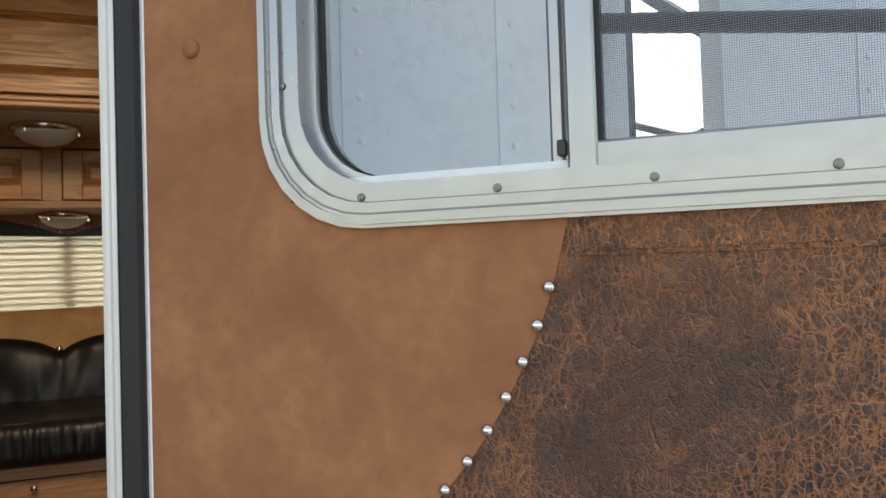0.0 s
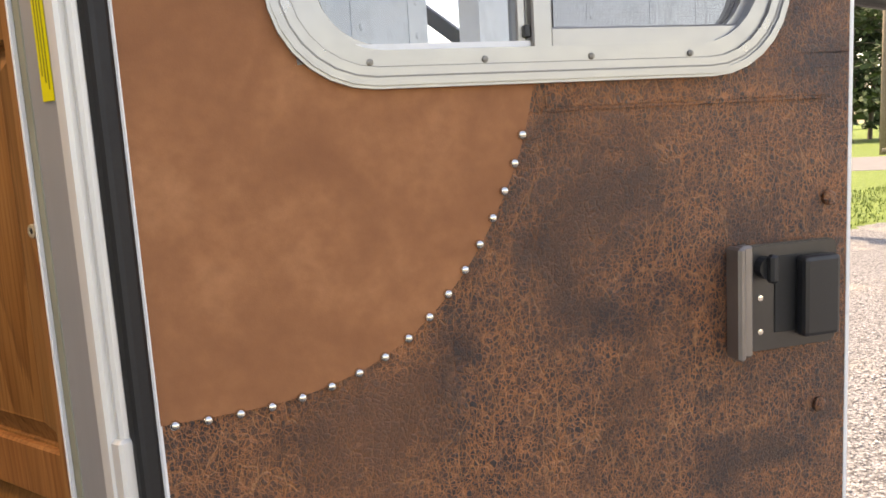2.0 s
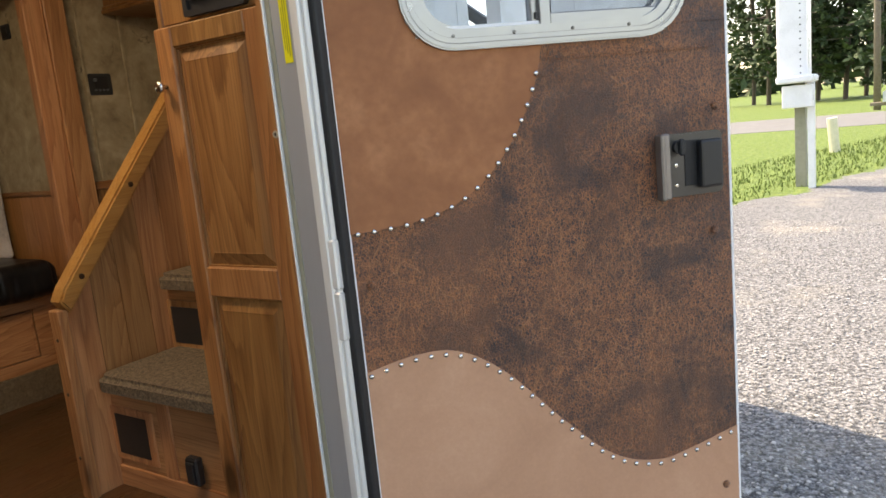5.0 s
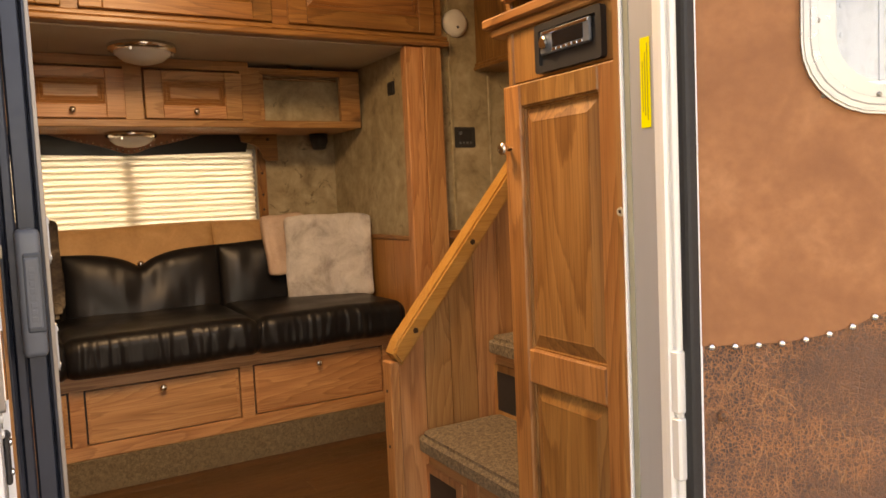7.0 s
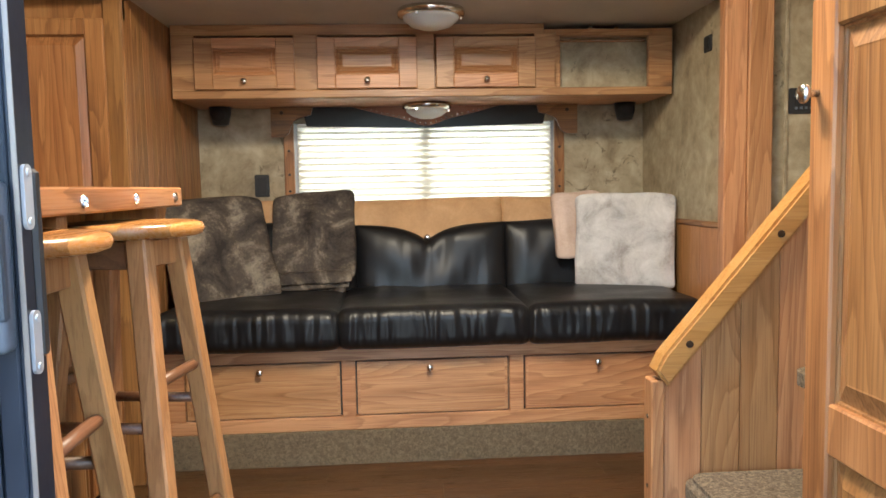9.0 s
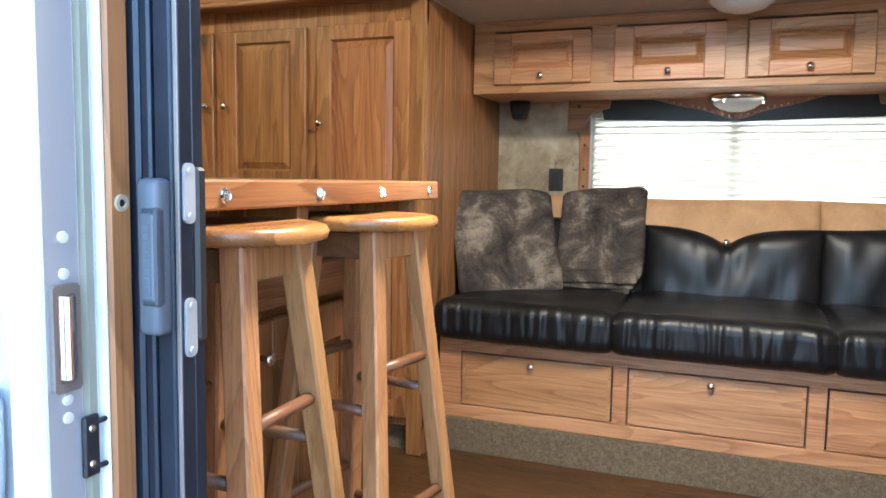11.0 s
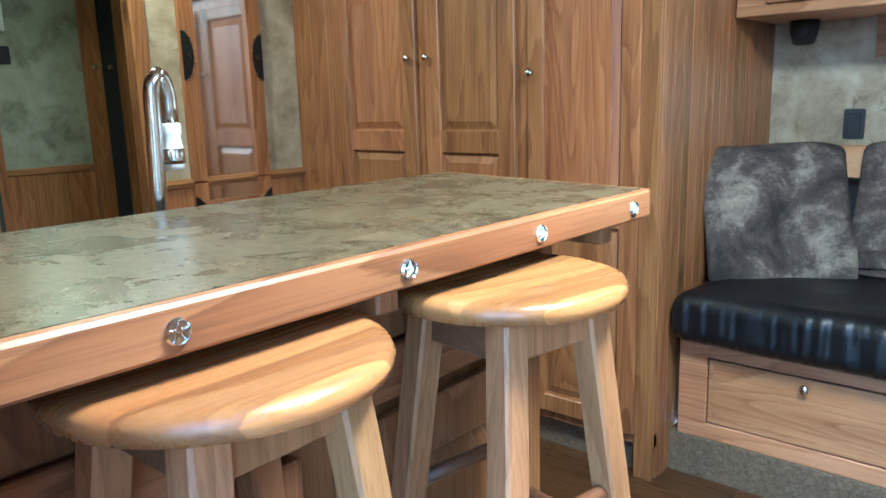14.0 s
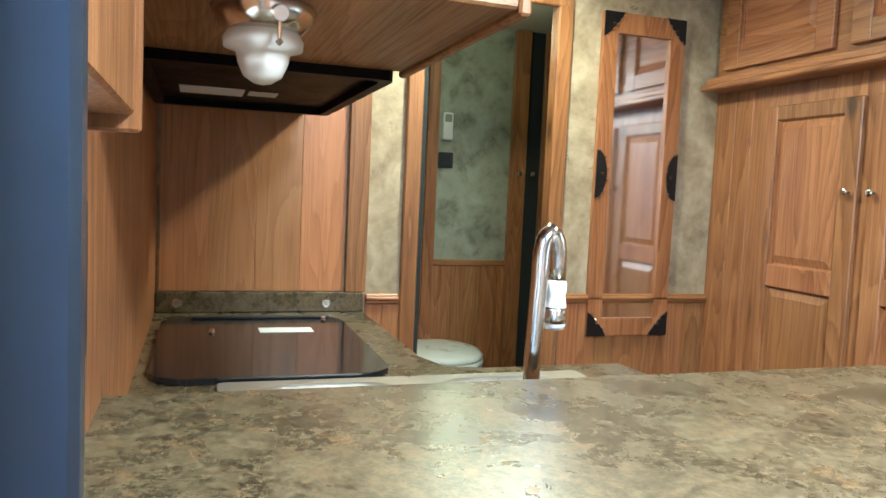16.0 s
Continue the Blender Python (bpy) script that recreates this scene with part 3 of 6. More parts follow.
def concho(parent, at, axis, r=0.0095):
    base = lathe([(r, 0.0), (r, 0.0015), (r * 0.86, 0.0035), (r * 0.78, 0.0025), (0.001, 0.0025)], (0, 0, 0), (0, 0, 1), 20)
    star = bmesh.new()
    c = star.verts.new((0, 0, 0.0065))
    pts = [star.verts.new(((r * 0.8 if i % 2 == 0 else r * 0.32) * math.sin(i * math.pi / 5), (r * 0.8 if i % 2 == 0 else r * 0.32) * math.cos(i * math.pi / 5), 0.0025)) for i in range(10)]
    for i in range(10):
        star.faces.new((c, pts[i], pts[(i + 1) % 10]))
    star.faces.new(pts[::-1])
    bm = moved(join(base, star), Matrix.Translation(at) @ Vector(axis).to_track_quat("Z", "Y").to_matrix().to_4x4())
    return part("star_concho", bm, NICKEL, parent, "domed nickel star concho")


STUD = [(0.0052, 0.0), (0.0050, 0.0015), (0.0038, 0.0034), (0.002, 0.0043), (0.0004, 0.0045)]

# ---- setting: ground, floor, walls, ceiling ----
FW, FE = -2.42, 0.33          # partition, and the right jamb of the doorway
g = bmesh.new()
bmesh.ops.create_grid(g, x_segments=2, y_segments=2, size=900)
bmesh.ops.translate(g, verts=g.verts, vec=(0, 0, -0.5))
solo("ground", g, GROUND, "grey gravel drive running into patchy grass", "ground", kind="structure")
solo("road", box(26, 36, -300, 300, -0.52, -0.493, 0.0), ASPHALT, "pale grey asphalt road across the drive", "road", kind="structure")

floor = thing("floor", (-0.6, 1.7, -0.06), "dark brown wood plank floor", "floor", kind="structure")
part("subfloor", box(-3.7, 1.3, 0.79, 2.745, -0.06, -0.012, 0), BLACK, floor)

wd = solo("wall_door_side", join(box(-3.7, -0.463, 0.745, 0.80, -0.25, 2.05, 0), box(0.37, 0.92, 0.745, 0.80, -0.25, 2.05, 0), box(-0.463, 0.37, 0.745, 0.80, 1.88, 2.05, 0), box(-0.463, 0.37, 0.745, 0.80, -0.25, -0.012, 0)), WHITE, "white riveted aluminium trailer side wall", "wall", kind="structure")
solo("wall_lining", join(box(-2.418, -0.470, 0.80, 0.8015, 0, 1.95, 0), box(-0.470, 0.41, 0.80, 0.8015, 1.90, 1.95, 0)), WZ, "honey timber lining beside the doorway", "wall", kind="structure")
# seams and rivets of the outer skin
riv = []
for x in (0.555, 0.74, 0.87, -0.86, -1.5):
    for k in range(46):
        riv.append(lathe([(0.006, 0.0), (0.0045, 0.0022), (0.001, 0.003)], (x + 0.02, 0.745, -0.2 + k * 0.048), (0, -1, 0), 8))
    riv.append(box(x, x + 0.04, 0.7435, 0.746, -0.25, 2.05, 0))
part("rivet_rows", join(*riv), WHITE, wd, "seam strips with domed rivets")
solo("wall_nose", prism([(0.0, -0.25), (2.2, -0.25), (2.2, 2.05), (0.0, 2.05)], 0.04, pose(0.922, 0.75, 0, 0, 0, 65)), WHITE, "white tapered trailer nose wall", "wall", kind="structure")

nw = solo("wall_nose_side", box(1.06, 2.88, 0.735, 0.775, -0.25, 2.05, 0), WHITE, "white riveted side skin of the trailer nose", "wall", kind="structure")
riv = []
for x in (1.30, 1.52, 1.95, 2.40):
    riv.append(box(x, x + 0.04, 0.7335, 0.7355, -0.25, 2.05, 0))
    for k in range(22):
        riv.append(lathe([(0.006, 0.0), (0.0045, 0.0022), (0.001, 0.003)], (x + 0.02, 0.7335, 1.0 + k * 0.048), (0, -1, 0), 8))
part("rivet_rows", join(*riv), WHITE, nw, "seam strips with domed rivets")

back = thing("wall_back", (0, 3.5, 0), "olive tan mottled hide-print wall round the slide-out window", "wall", kind="structure")
for x0, x1, z0, z1 in ((-0.985, -0.56, 0, 1.56), (0.555, 0.95, 0, 1.56), (-0.56, 0.555, 0, 0.80), (-0.56, 0.555, 1.215, 1.56)):
    part("wall_panel", box(x0, x1, 3.475, 3.52, z0, z1, 0), WALLPAPER, back)
solo("wall_slide_right", box(0.95, 0.99, 2.66, 3.52, 0.0, 1.56, 0), WALLPAPER, "olive tan mottled side wall of the slide-out", "wall", kind="structure")
solo("wall_far", box(1.0, 1.8, 2.66, 2.71, 0.0, 2.0, 0), WALLPAPER, "olive tan mottled hide-print wall above the wainscot", "wall", kind="structure")
solo("wall_far_left", box(-3.7, -0.96, 3.0, 3.05, 0.0, 2.0, 0), BATHPAPER, "plain wall behind the cabinets", "wall", kind="structure")
part_w = thing("wall_partition", (FW, 1.7, 0), "mottled olive wallpaper partition with timber wainscot", "wall", kind="structure")
for y0, y1, z0, z1 in ((0.80, 1.55, 0, 2.0), (2.0, 3.0, 0, 2.0), (1.55, 2.0, 1.78, 2.0)):
    part("wall_panel", box(FW - 0.03, FW, y0, y1, z0, z1, 0), WALLPAPER, part_w)
solo("wall_bath_end", box(-3.65, -3.6, 0.8, 3.0, 0, 2.0, 0), BATHPAPER, "green grey mottled bathroom wall", "wall", kind="structure")
cl = solo("ceiling", join(box(-3.7, 1.05, 0.745, 2.71, 1.95, 2.0, 0), box(1.05, 1.8, 1.0, 2.71, 1.95, 2.0, 0)), CEIL, "beige vinyl ceiling panels", "ceiling", kind="structure")
solo("ceiling_slide", join(box(-0.955, 0.99, 2.64, 3.52, 1.545, 1.58, 0), box(-0.3, -0.296, 2.64, 3.1, 1.543, 1.546, 0), box(-0.99, -0.9555, 2.665, 3.52, 1.5405, 1.5445, 0), box(-0.9578, -0.9525, 2.605, 3.5, 1.5452, 1.96, 0)), CEIL, "low beige ceiling over the sofa with a seam", "ceiling", kind="structure")
solo("roof", box(-3.9, 1.75, 0.70, 3.6, 2.05, 2.09, 0.01), WHITE, "white trailer roof", "roof", kind="structure")
solo("wall_far_skin", box(-3.7, 1.75, 3.06, 3.08, 1.6, 2.05, 0), WHITE, "white outer skin above the slide-out", "wall", kind="structure")

# floor boards, laid along the trailer
prow = 0
y = 0.80
while y < 2.74:
    x = -2.4 - (prow * 0.37) % 0.9
    while x < 1.25:
        a, b = max(x, -2.39), min(x + 0.9, 1.25)
        if b - a > 0.02:
            part("floor_plank", box(a + 0.0005, b - 0.0005, y + 0.0005, min(y + 0.125, 2.742) - 0.0005, -0.012, 0.0, 0.0002), FLOORWOOD, floor)
        x += 0.9
    y += 0.125
    prow += 1
part("bath_floor", box(-3.6, -2.4, 0.8, 3.0, -0.012, -0.001, 0), FLOORWOOD, floor)

# wainscot on the partition, with a chair rail
wains = thing("wainscot", (FW, 2.3, 0), "honey timber board wainscot with a chair rail", "wainscot", kind="structure")
planks(wains, facing((FW, 1.40, 0), (0, 1, 0), (1, 0, 0)), 0.11, 0.80, 0.055, WZ, thick=0.008)
planks(wains, facing((FW, 2.06, 0), (0, 1, 0), (1, 0, 0)), 0.58, 0.80, 0.07, WZ, thick=0.008)
for a, b in ((1.40, 1.505), (2.06, 2.64)):
    part("chair_rail", join(box(FW, FW + 0.016, a, b, 0.80, 0.832, 0.004), box(FW, FW + 0.022, a, b, 0.812, 0.824, 0.004)), WY, wains)
wains2 = thing("wainscot", (1.5, 2.65, 0), "honey timber board wainscot under the hide-print wall", "wainscot", kind="structure")
planks(wains2, facing((1.08, 2.66, 0), (1, 0, 0), (0, -1, 0)), 0.66, 0.78, 0.08, WZ, thick=0.008)
part("chair_rail", box(1.08, 1.74, 2.644, 2.66, 0.78, 0.812, 0.004), WX, wains2)
wains3 = thing("wainscot", (0.95, 3.0, 0), "reddish timber wainscot beside the sofa", "wainscot", kind="structure")
planks(wains3, facing((0.95, 2.66, 0), (0, 1, 0), (-1, 0, 0)), 0.81, 0.78, 0.09, BZ, thick=0.006)
part("chair_rail", box(0.938, 0.95, 2.66, 3.475, 0.78, 0.80, 0.003), WY, wains3)
wall_strips = thing("wall_battens", (1.5, 2.66, 0.81), "narrow wallpaper-covered joint strips", "trim", kind="structure")
for x in (1.145, 1.33, 1.62):
    part("batten", box(x, x + 0.012, 2.652, 2.66, 0.812, 1.95, 0.002), WALLPAPER, wall_strips)

# timber round the slide-out opening
post = thing("slide_post", (1.0, 2.64, 0), "honey timber post beside the slide-out", "trim", kind="structure")
part("post_board", box(0.925, 1.0, 2.612, 2.66, 0, 1.55, 0.004), PZ, post)
part("post_board", box(1.0, 1.082, 2.604, 2.66, 0, 1.55, 0.004), PZ, post)

# ---- doorway frame ----
df = thing("door_frame", (0.0, 0.75, -0.01), "brushed aluminium entry door frame with seals", "door frame", kind="structure")
part("right_jamb", join(box(FE, 0.372, 0.737, 0.797, -0.012, 1.88, 0.002), box(FE - 0.0022, FE + 0.006, 0.737, 0.7425, -0.012, 1.88, 0.0008)), ALU, df)
part("white_edge", box(FE - 0.004, FE + 0.004, 0.7975, 0.8012, -0.01, 1.88, 0.0008), WHITE, df, "thin white edge strip")
part("foam_seal", box(FE - 0.001, 0.36, 0.781, 0.799, -0.01, 1.88, 0.004), GREYSEAL, df, "olive grey foam strip")
part("hinge_leaf", join(box(FE - 0.006, 0.36, 0.722, 0.737, -0.02, 1.88, 0.003), box(FE - 0.010, FE + 0.004, 0.712, 0.724, -0.02, 1.88, 0.003)), STRIP, df, "pale continuous hinge leaf")
part("hinge_pin", cyl((FE + 0.003, 0.708, -0.02), (FE + 0.003, 0.708, 1.88), 0.0065, seg=10), STRIP, df)
for z in (0.555, 0.648, 1.30, 1.39, -0.01, 0.08):
    part("hinge_knuckle", box(FE - 0.008, FE + 0.010, 0.699, 0.724, z, z + 0.088, 0.003), STRIP, df)
part("rubber_seal", box(FE + 0.004, FE + 0.026, 0.688, 0.712, -0.02, 1.88, 0.006, 2), RUBBER, df, "black rubber seal")
part("left_jamb", box(-0.53, -0.460, 0.735, 0.771, -0.012, 1.88, 0.003), ALU, df)
part("left_seal", box(-0.50, -0.4595, 0.771, 0.786, -0.01, 1.88, 0.004), GREYSEAL, df, "olive grey foam strip")
part("outer_flange", join(box(-0.4765, -0.461, 0.722, 0.744, -0.03, 1.93, 0.003), box(-0.472, -0.467, 0.717, 0.723, -0.03, 1.93, 0.002)), WHITE, df, "white outer flange")
part("left_white_edge", box(-0.468, -0.4535, 0.7862, 0.7895, -0.01, 1.88, 0.0008), WHITE, df, "thin white edge strip")
part("head", box(-0.53, 0.372, 0.735, 0.799, 1.86, 1.90, 0.003), ALU, df)
part("sill", box(-0.53, 0.372, 0.72, 0.82, -0.02, 0.004, 0.004), ALU, df)
m = facing((-0.460, 0.7525, 0.828), (0, 1, 0), (1, 0, 0))
part("strike_plate", moved(ring_prism(rounded(-0.012, 0.012, -0.040, 0.040, 0.003, 2), rounded(-0.0078, 0.0078, -0.033, 0.033, 0.003, 2), 0, 0.005), m), PEWTER, df, "slotted steel strike plate")
part("strike_roller", moved(join(box(-0.007, 0.007, -0.001, 0.002, -0.032, 0.032, 0), cyl((0.002, 0.003, -0.031), (0.002, 0.003, 0.031), 0.0045)), m), CHROME, df)
for dz in (0.047, -0.047, 0.074, -0.061):
    part("screw", moved(lathe([(0.0045, 0), (0.004, 0.002), (0.001, 0.0025)], (0.002, 0, dz), (0, 1, 0), 10), m), STRIP, df)
m2 = facing((-0.460, 0.7725, 0.740), (0, 1, 0), (1, 0, 0))
part("screen_catch", moved(join(box(-0.0075, 0.0075, 0, 0.005, -0.024, 0.024, 0.002), box(0.006, 0.015, 0.002, 0.006, 0.016, 0.020, 0.001), box(0.006, 0.015, 0.002, 0.006, -0.020, -0.016, 0.001)), m2), BLACK, df, "small black screen catch")
for dz in (0.014, -0.014):
    part("screw", moved(lathe([(0.0036, 0.005), (0.003, 0.0065), (0.001, 0.007)], (0, 0, dz), (0, 1, 0), 10), m2), NICKEL, df)
# yellow notice with unreadable lines of print
lab = thing("warning_label", (FE - 0.001, 0.751, 1.04), "narrow yellow printed notice on the door jamb", "label")
part("label_sheet", box(FE - 0.0016, FE - 0.0009, 0.7445, 0.7625, 1.04, 1.163, 0), YELLOW, lab)
for k in range(3):
    part("print_line", box(FE - 0.0022, FE - 0.0016, 0.7485 + k * 0.0045, 0.7497 + k * 0.0045, 1.05 + 0.006 * k, 1.155 - 0.012 * k, 0), INK, lab)

trim_l = solo("door_trim", box(-0.469, -0.451, 0.790, 0.8145, 0.0, 1.9, 0.003), WZ, "honey timber strip beside the screen housing", "trim", kind="structure")
part("screw", lathe([(0.0032, 0), (0.0028, 0.0012), (0.0005, 0.0014)], (-0.451, 0.802, 0.926), (1, 0, 0), 10), BRONZE, trim_l)
part("screw_cap", lathe([(0.0068, 0), (0.0064, 0.002), (0.0036, 0.0024), (0.0034, 0.0004), (0.0005, 0.0004)], (-0.451, 0.802, 0.926), (1, 0, 0), 18), SCREWCAP, trim_l, "beige screw cap")
trim_r = solo("door_trim", box(FE - 0.002, 0.392, 0.8015, 0.818, 0.0, 1.9, 0.003), WZ, "honey timber strip beside the wardrobe", "trim", kind="structure")
part("screw", lathe([(0.0032, 0), (0.0028, 0.0012), (0.0005, 0.0014)], (FE - 0.002, 0.808, 0.924), (-1, 0, 0), 10), BRONZE, trim_r)
part("screw_cap", lathe([(0.0068, 0), (0.0064, 0.002), (0.0036, 0.0024), (0.0034, 0.0004), (0.0005, 0.0004)], (FE - 0.002, 0.808, 0.924), (-1, 0, 0), 18), SCREWCAP, trim_r, "beige screw cap")

# ---- retracting screen at the doorway ----
sc = thing("retractable_screen", (-0.43, 0.835, 0.0), "black retractable door screen housing with a grip", "screen door")
part("housing", box(-0.462, -0.446, 0.8165, 0.879, 0.0, 1.88, 0.003), BLACKMETAL, sc)
part("track", box(-0.4458, -0.436, 0.8185, 0.853, 0.0, 1.88, 0.002), BLACKMETAL, sc)
part("pull_bar", box(-0.4355, -0.418, 0.8215, 0.852, 0.0, 1.87, 0.002), BLACKMETAL, sc)
part("edge_strip", box(-0.4175, -0.4105, 0.8205, 0.838, 0.0, 1.87, 0.002), BLACKMETAL, sc)
part("rear_lip", box(-0.4178, -0.4125, 0.8385, 0.853, 0.0, 1.87, 0.002), BLACKMETAL, sc)
part("brush_seal", box(-0.4135, -0.4095, 0.8192, 0.8206, 0.0, 1.87, 0.0004), PEWTER, sc, "worn grey brush strip")
grip = part("grip", box(-0.4385, -0.4165, 0.803, 0.8215, 0.822, 0.946, 0.006, 3), GREYPLASTIC, sc, "charcoal plastic pull grip", True)
part("grip_recess", box(-0.434, -0.4162, 0.8022, 0.8125, 0.845, 0.924, 0.0035, 2), STEEL, grip)
part("grip_bar", box(-0.4325, -0.4190, 0.8012, 0.808, 0.850, 0.919, 0.003, 2), GREYPLASTIC, grip)
for k in range(8):
    part("embossed_bar", box(-0.4285, -0.4235, 0.8006, 0.8014, 0.857 + k * 0.0068, 0.8618 + k * 0.0068, 0.0003), GREYPLASTIC, grip)
part("catch_block", box(-0.422, -0.4085, 0.8395, 0.8525, 0.812, 0.955, 0.003), BLACK, sc)
for z in (0.910, 0.802):
    c = part("catch_plate", prism(rounded(-0.0062, 0.0062, z, z + 0.048, 0.0055, 5), 0.003, facing((-0.4108, 0.8305, 0), (0, 1, 0), (1, 0, 0))), ALU, sc, "rounded steel catch plate")
    for dz in (0.006, 0.042):
        part("screw", lathe([(0.003, 0), (0.0025, 0.001), (0.0005, 0.0012)], (-0.4078, 0.8305, z + dz), (1, 0, 0), 8), ALU, c)

# ---- folding grab handle outside ----
gh = thing("grab_handle", (-0.517, 0.72, 0.64), "polished chrome grab handle on the white wall", "handle")
for zc, up in ((1.066, 1), (0.734, -1)):
    cast = lathe([(0.004, 0.10), (0.016, 0.085), (0.025, 0.05), (0.029, 0.0), (0.029, -0.045), (0.024, -0.056), (0.017, -0.058)], (0, 0, 0), (0, 0, 1), 24)
    mp = part("mount", join(prism(rounded(-0.0205, 0.0205, zc - 0.075, zc + 0.075, 0.010, 4), 0.006, pose(-0.517, 0.737, 0)), moved(cast, pose(-0.517, 0.716, zc) @ Matrix.Diagonal((0.92, 0.85, -1 if up < 0 else 1, 1)))), CHROME, gh, "polished cast mount", True)
    part("gasket", prism(rounded(-0.026, 0.026, zc - 0.082, zc + 0.082, 0.013, 4), 0.0045, pose(-0.517, 0.7402, 0)), RUBBER, mp)
    for dx in (-0.010, 0.010):
        part("screw", lathe([(0.0055, 0), (0.0045, 0.002), (0.001, 0.0025)], (-0.515 + dx, 0.737, zc - up * 0.064), (0, -1, 0), 12), NICKEL, mp)
part("bar", tube([(-0.517, 0.712 - 0.062 * math.sin(math.pi * k / 12), 0.765 + 0.27 * k / 12) for k in range(13)], 0.0125, 14), CHROME, gh, smooth=True)

# ---- entry door, swung open ----
dr = thing("entry_door", (0.6044, 0.4781, 0.0), "open trailer door lined in tan suede and distressed brown leather", "door", rz=-41.67)
U0, U1, ZB, ZT = -0.326, 0.441, -0.03, 1.86
part("door_body", ring_prism([(U0 - 0.012, ZB), (U1 + 0.004, ZB), (U1 + 0.004, ZT), (U0 - 0.012, ZT)], [(U0 + 0.16, 1.08), (U1 - 0.12, 1.08), (U1 - 0.12, 1.56), (U0 + 0.16, 1.56)], 0.004, 0.038), WHITE, dr, "white aluminium door slab")
part("edge_trim", join(box(U0 - 0.014, U0 + 0.002, -0.004, 0.012, ZB, ZT, 0.002), box(U1 - 0.001, U1 + 0.007, -0.002, 0.03, ZB, ZT, 0.002)), WHITE, dr, "white edge moulding")
WX0, WX1, WZ0, WZ1 = -0.198, 0.356, 1.037, 1.60
win_in = rounded(WX0 + 0.03, WX1 - 0.03, WZ0 + 0.03, WZ1 - 0.03, 0.075)
seam1 = spline([(0.064, 1.06), (0.036, 0.959), (-0.022, 0.857), (-0.10, 0.784), (-0.2, 0.748), (U0, 0.739)])
seam2 = spline([(U0, 0.484), (-0.235, 0.502), (-0.15, 0.495), (-0.06, 0.437), (0.054, 0.315), (0.154, 0.224), (0.25, 0.191), (0.33, 0.2), (U1, 0.228)])
part("suede_panel", join(prism([*seam1, (U0, 1.062), (0.06, 1.062)], 0.006, pose(0, -0.003, 0)), prism([(U0, 1.062), (WX0 + 0.025, 1.062), (WX0 + 0.025, 1.57), (0.06, 1.57), (0.06, ZT), (U0, ZT)], 0.006, pose(0, -0.003, 0))), SUEDE, dr, "soft tan suede panel")
part("leather_panel", join(prism([*seam1[::-1], (U1, 1.06), *[(x, z) for x, z in seam2[::-1]]], 0.005, pose(0, -0.0015, 0)), box(WX1 - 0.03, U1, -0.0015, 0.0035, 1.058, 1.62, 0), box(0.06, U1, -0.0015, 0.0035, 1.618, ZT, 0)), LEATHER, dr, "cracked dark brown leather panel")
part("leather_fold", join(box(0.066, WX1 + 0.05, -0.0032, 0.0, 1.0085, 1.0125, 0.001), box(0.07, WX1 + 0.06, -0.0026, 0.0, 1.0125, 1.045, 0.001)), LEATHER, dr, "turned leather hem under the window")
part("lower_panel", prism([*seam2, (U1, ZB), (U0, ZB)], 0.006, pose(0, -0.003, 0)), SUEDE_LOW, dr, "smooth pale tan leather panel")
st = finish(lathe(STUD, (0, 0, 0), (0, -1, 0), 12), "stud", NICKEL, None, True)
for i, (x, z) in enumerate(along(seam1, 0.0296, 0.073)[:17] + along(seam2, 0.0287, 0.008)):
    dx = -0.003 if i < 17 else 0.001
    ob = new("stud", st)
    ob.parent, ob.location = dr, (x + dx, -0.003, z + (-0.002 if i < 17 else -0.009))
    if i == 0:
        ob["label"] = "domed nickel upholstery stud"
for x, z in ((0.414, 0.897), (0.404, 0.652), (-0.298, 0.643), (-0.272, 1.205), (-0.29, 0.12), (0.41, 0.1)):
    part("covered_bolt", lathe([(0.0088, 0), (0.0085, 0.003), (0.006, 0.0055), (0.001, 0.006)], (x, -0.002, z), (0, -1, 0), 14), LEATHER if z != 1.205 else SUEDE, dr, "leather-covered bolt head", True)
wf = part("window_frame", join(ring_prism(rounded(WX0, WX1, WZ0, WZ1, 0.095), rounded(WX0 + 0.02, WX1 - 0.02, WZ0 + 0.02, WZ1 - 0.02, 0.08), -0.010, 0.002), ring_prism(rounded(WX0 + 0.018, WX1 - 0.018, WZ0 + 0.018, WZ1 - 0.018, 0.08), rounded(WX0 + 0.036, WX1 - 0.036, WZ0 + 0.036, WZ1 - 0.036, 0.07), -0.006, 0.03), ring_prism(rounded(WX0 + 0.003, WX1 - 0.003, WZ0 + 0.003, WZ1 - 0.003, 0.093), rounded(WX0 + 0.008, WX1 - 0.008, WZ0 + 0.008, WZ1 - 0.008, 0.089), -0.0125, -0.009)), ALUFRAME, dr, "rounded satin aluminium window frame")
# darker rings, slightly proud, paint the shade of the frame's grooves
part("groove", join(ring_prism(rounded(WX0 + 0.0195, WX1 - 0.0195, WZ0 + 0.0195, WZ1 - 0.0195, 0.0805), rounded(WX0 + 0.0212, WX1 - 0.0212, WZ0 + 0.0212, WZ1 - 0.0212, 0.0790), -0.0066, 0.0), ring_prism(rounded(WX0 + 0.0105, WX1 - 0.0105, WZ0 + 0.0105, WZ1 - 0.0105, 0.0865), rounded(WX0 + 0.0122, WX1 - 0.0122, WZ0 + 0.0122, WZ1 - 0.0122, 0.085), -0.0103, 0.0)), GROOVESHADE, wf)
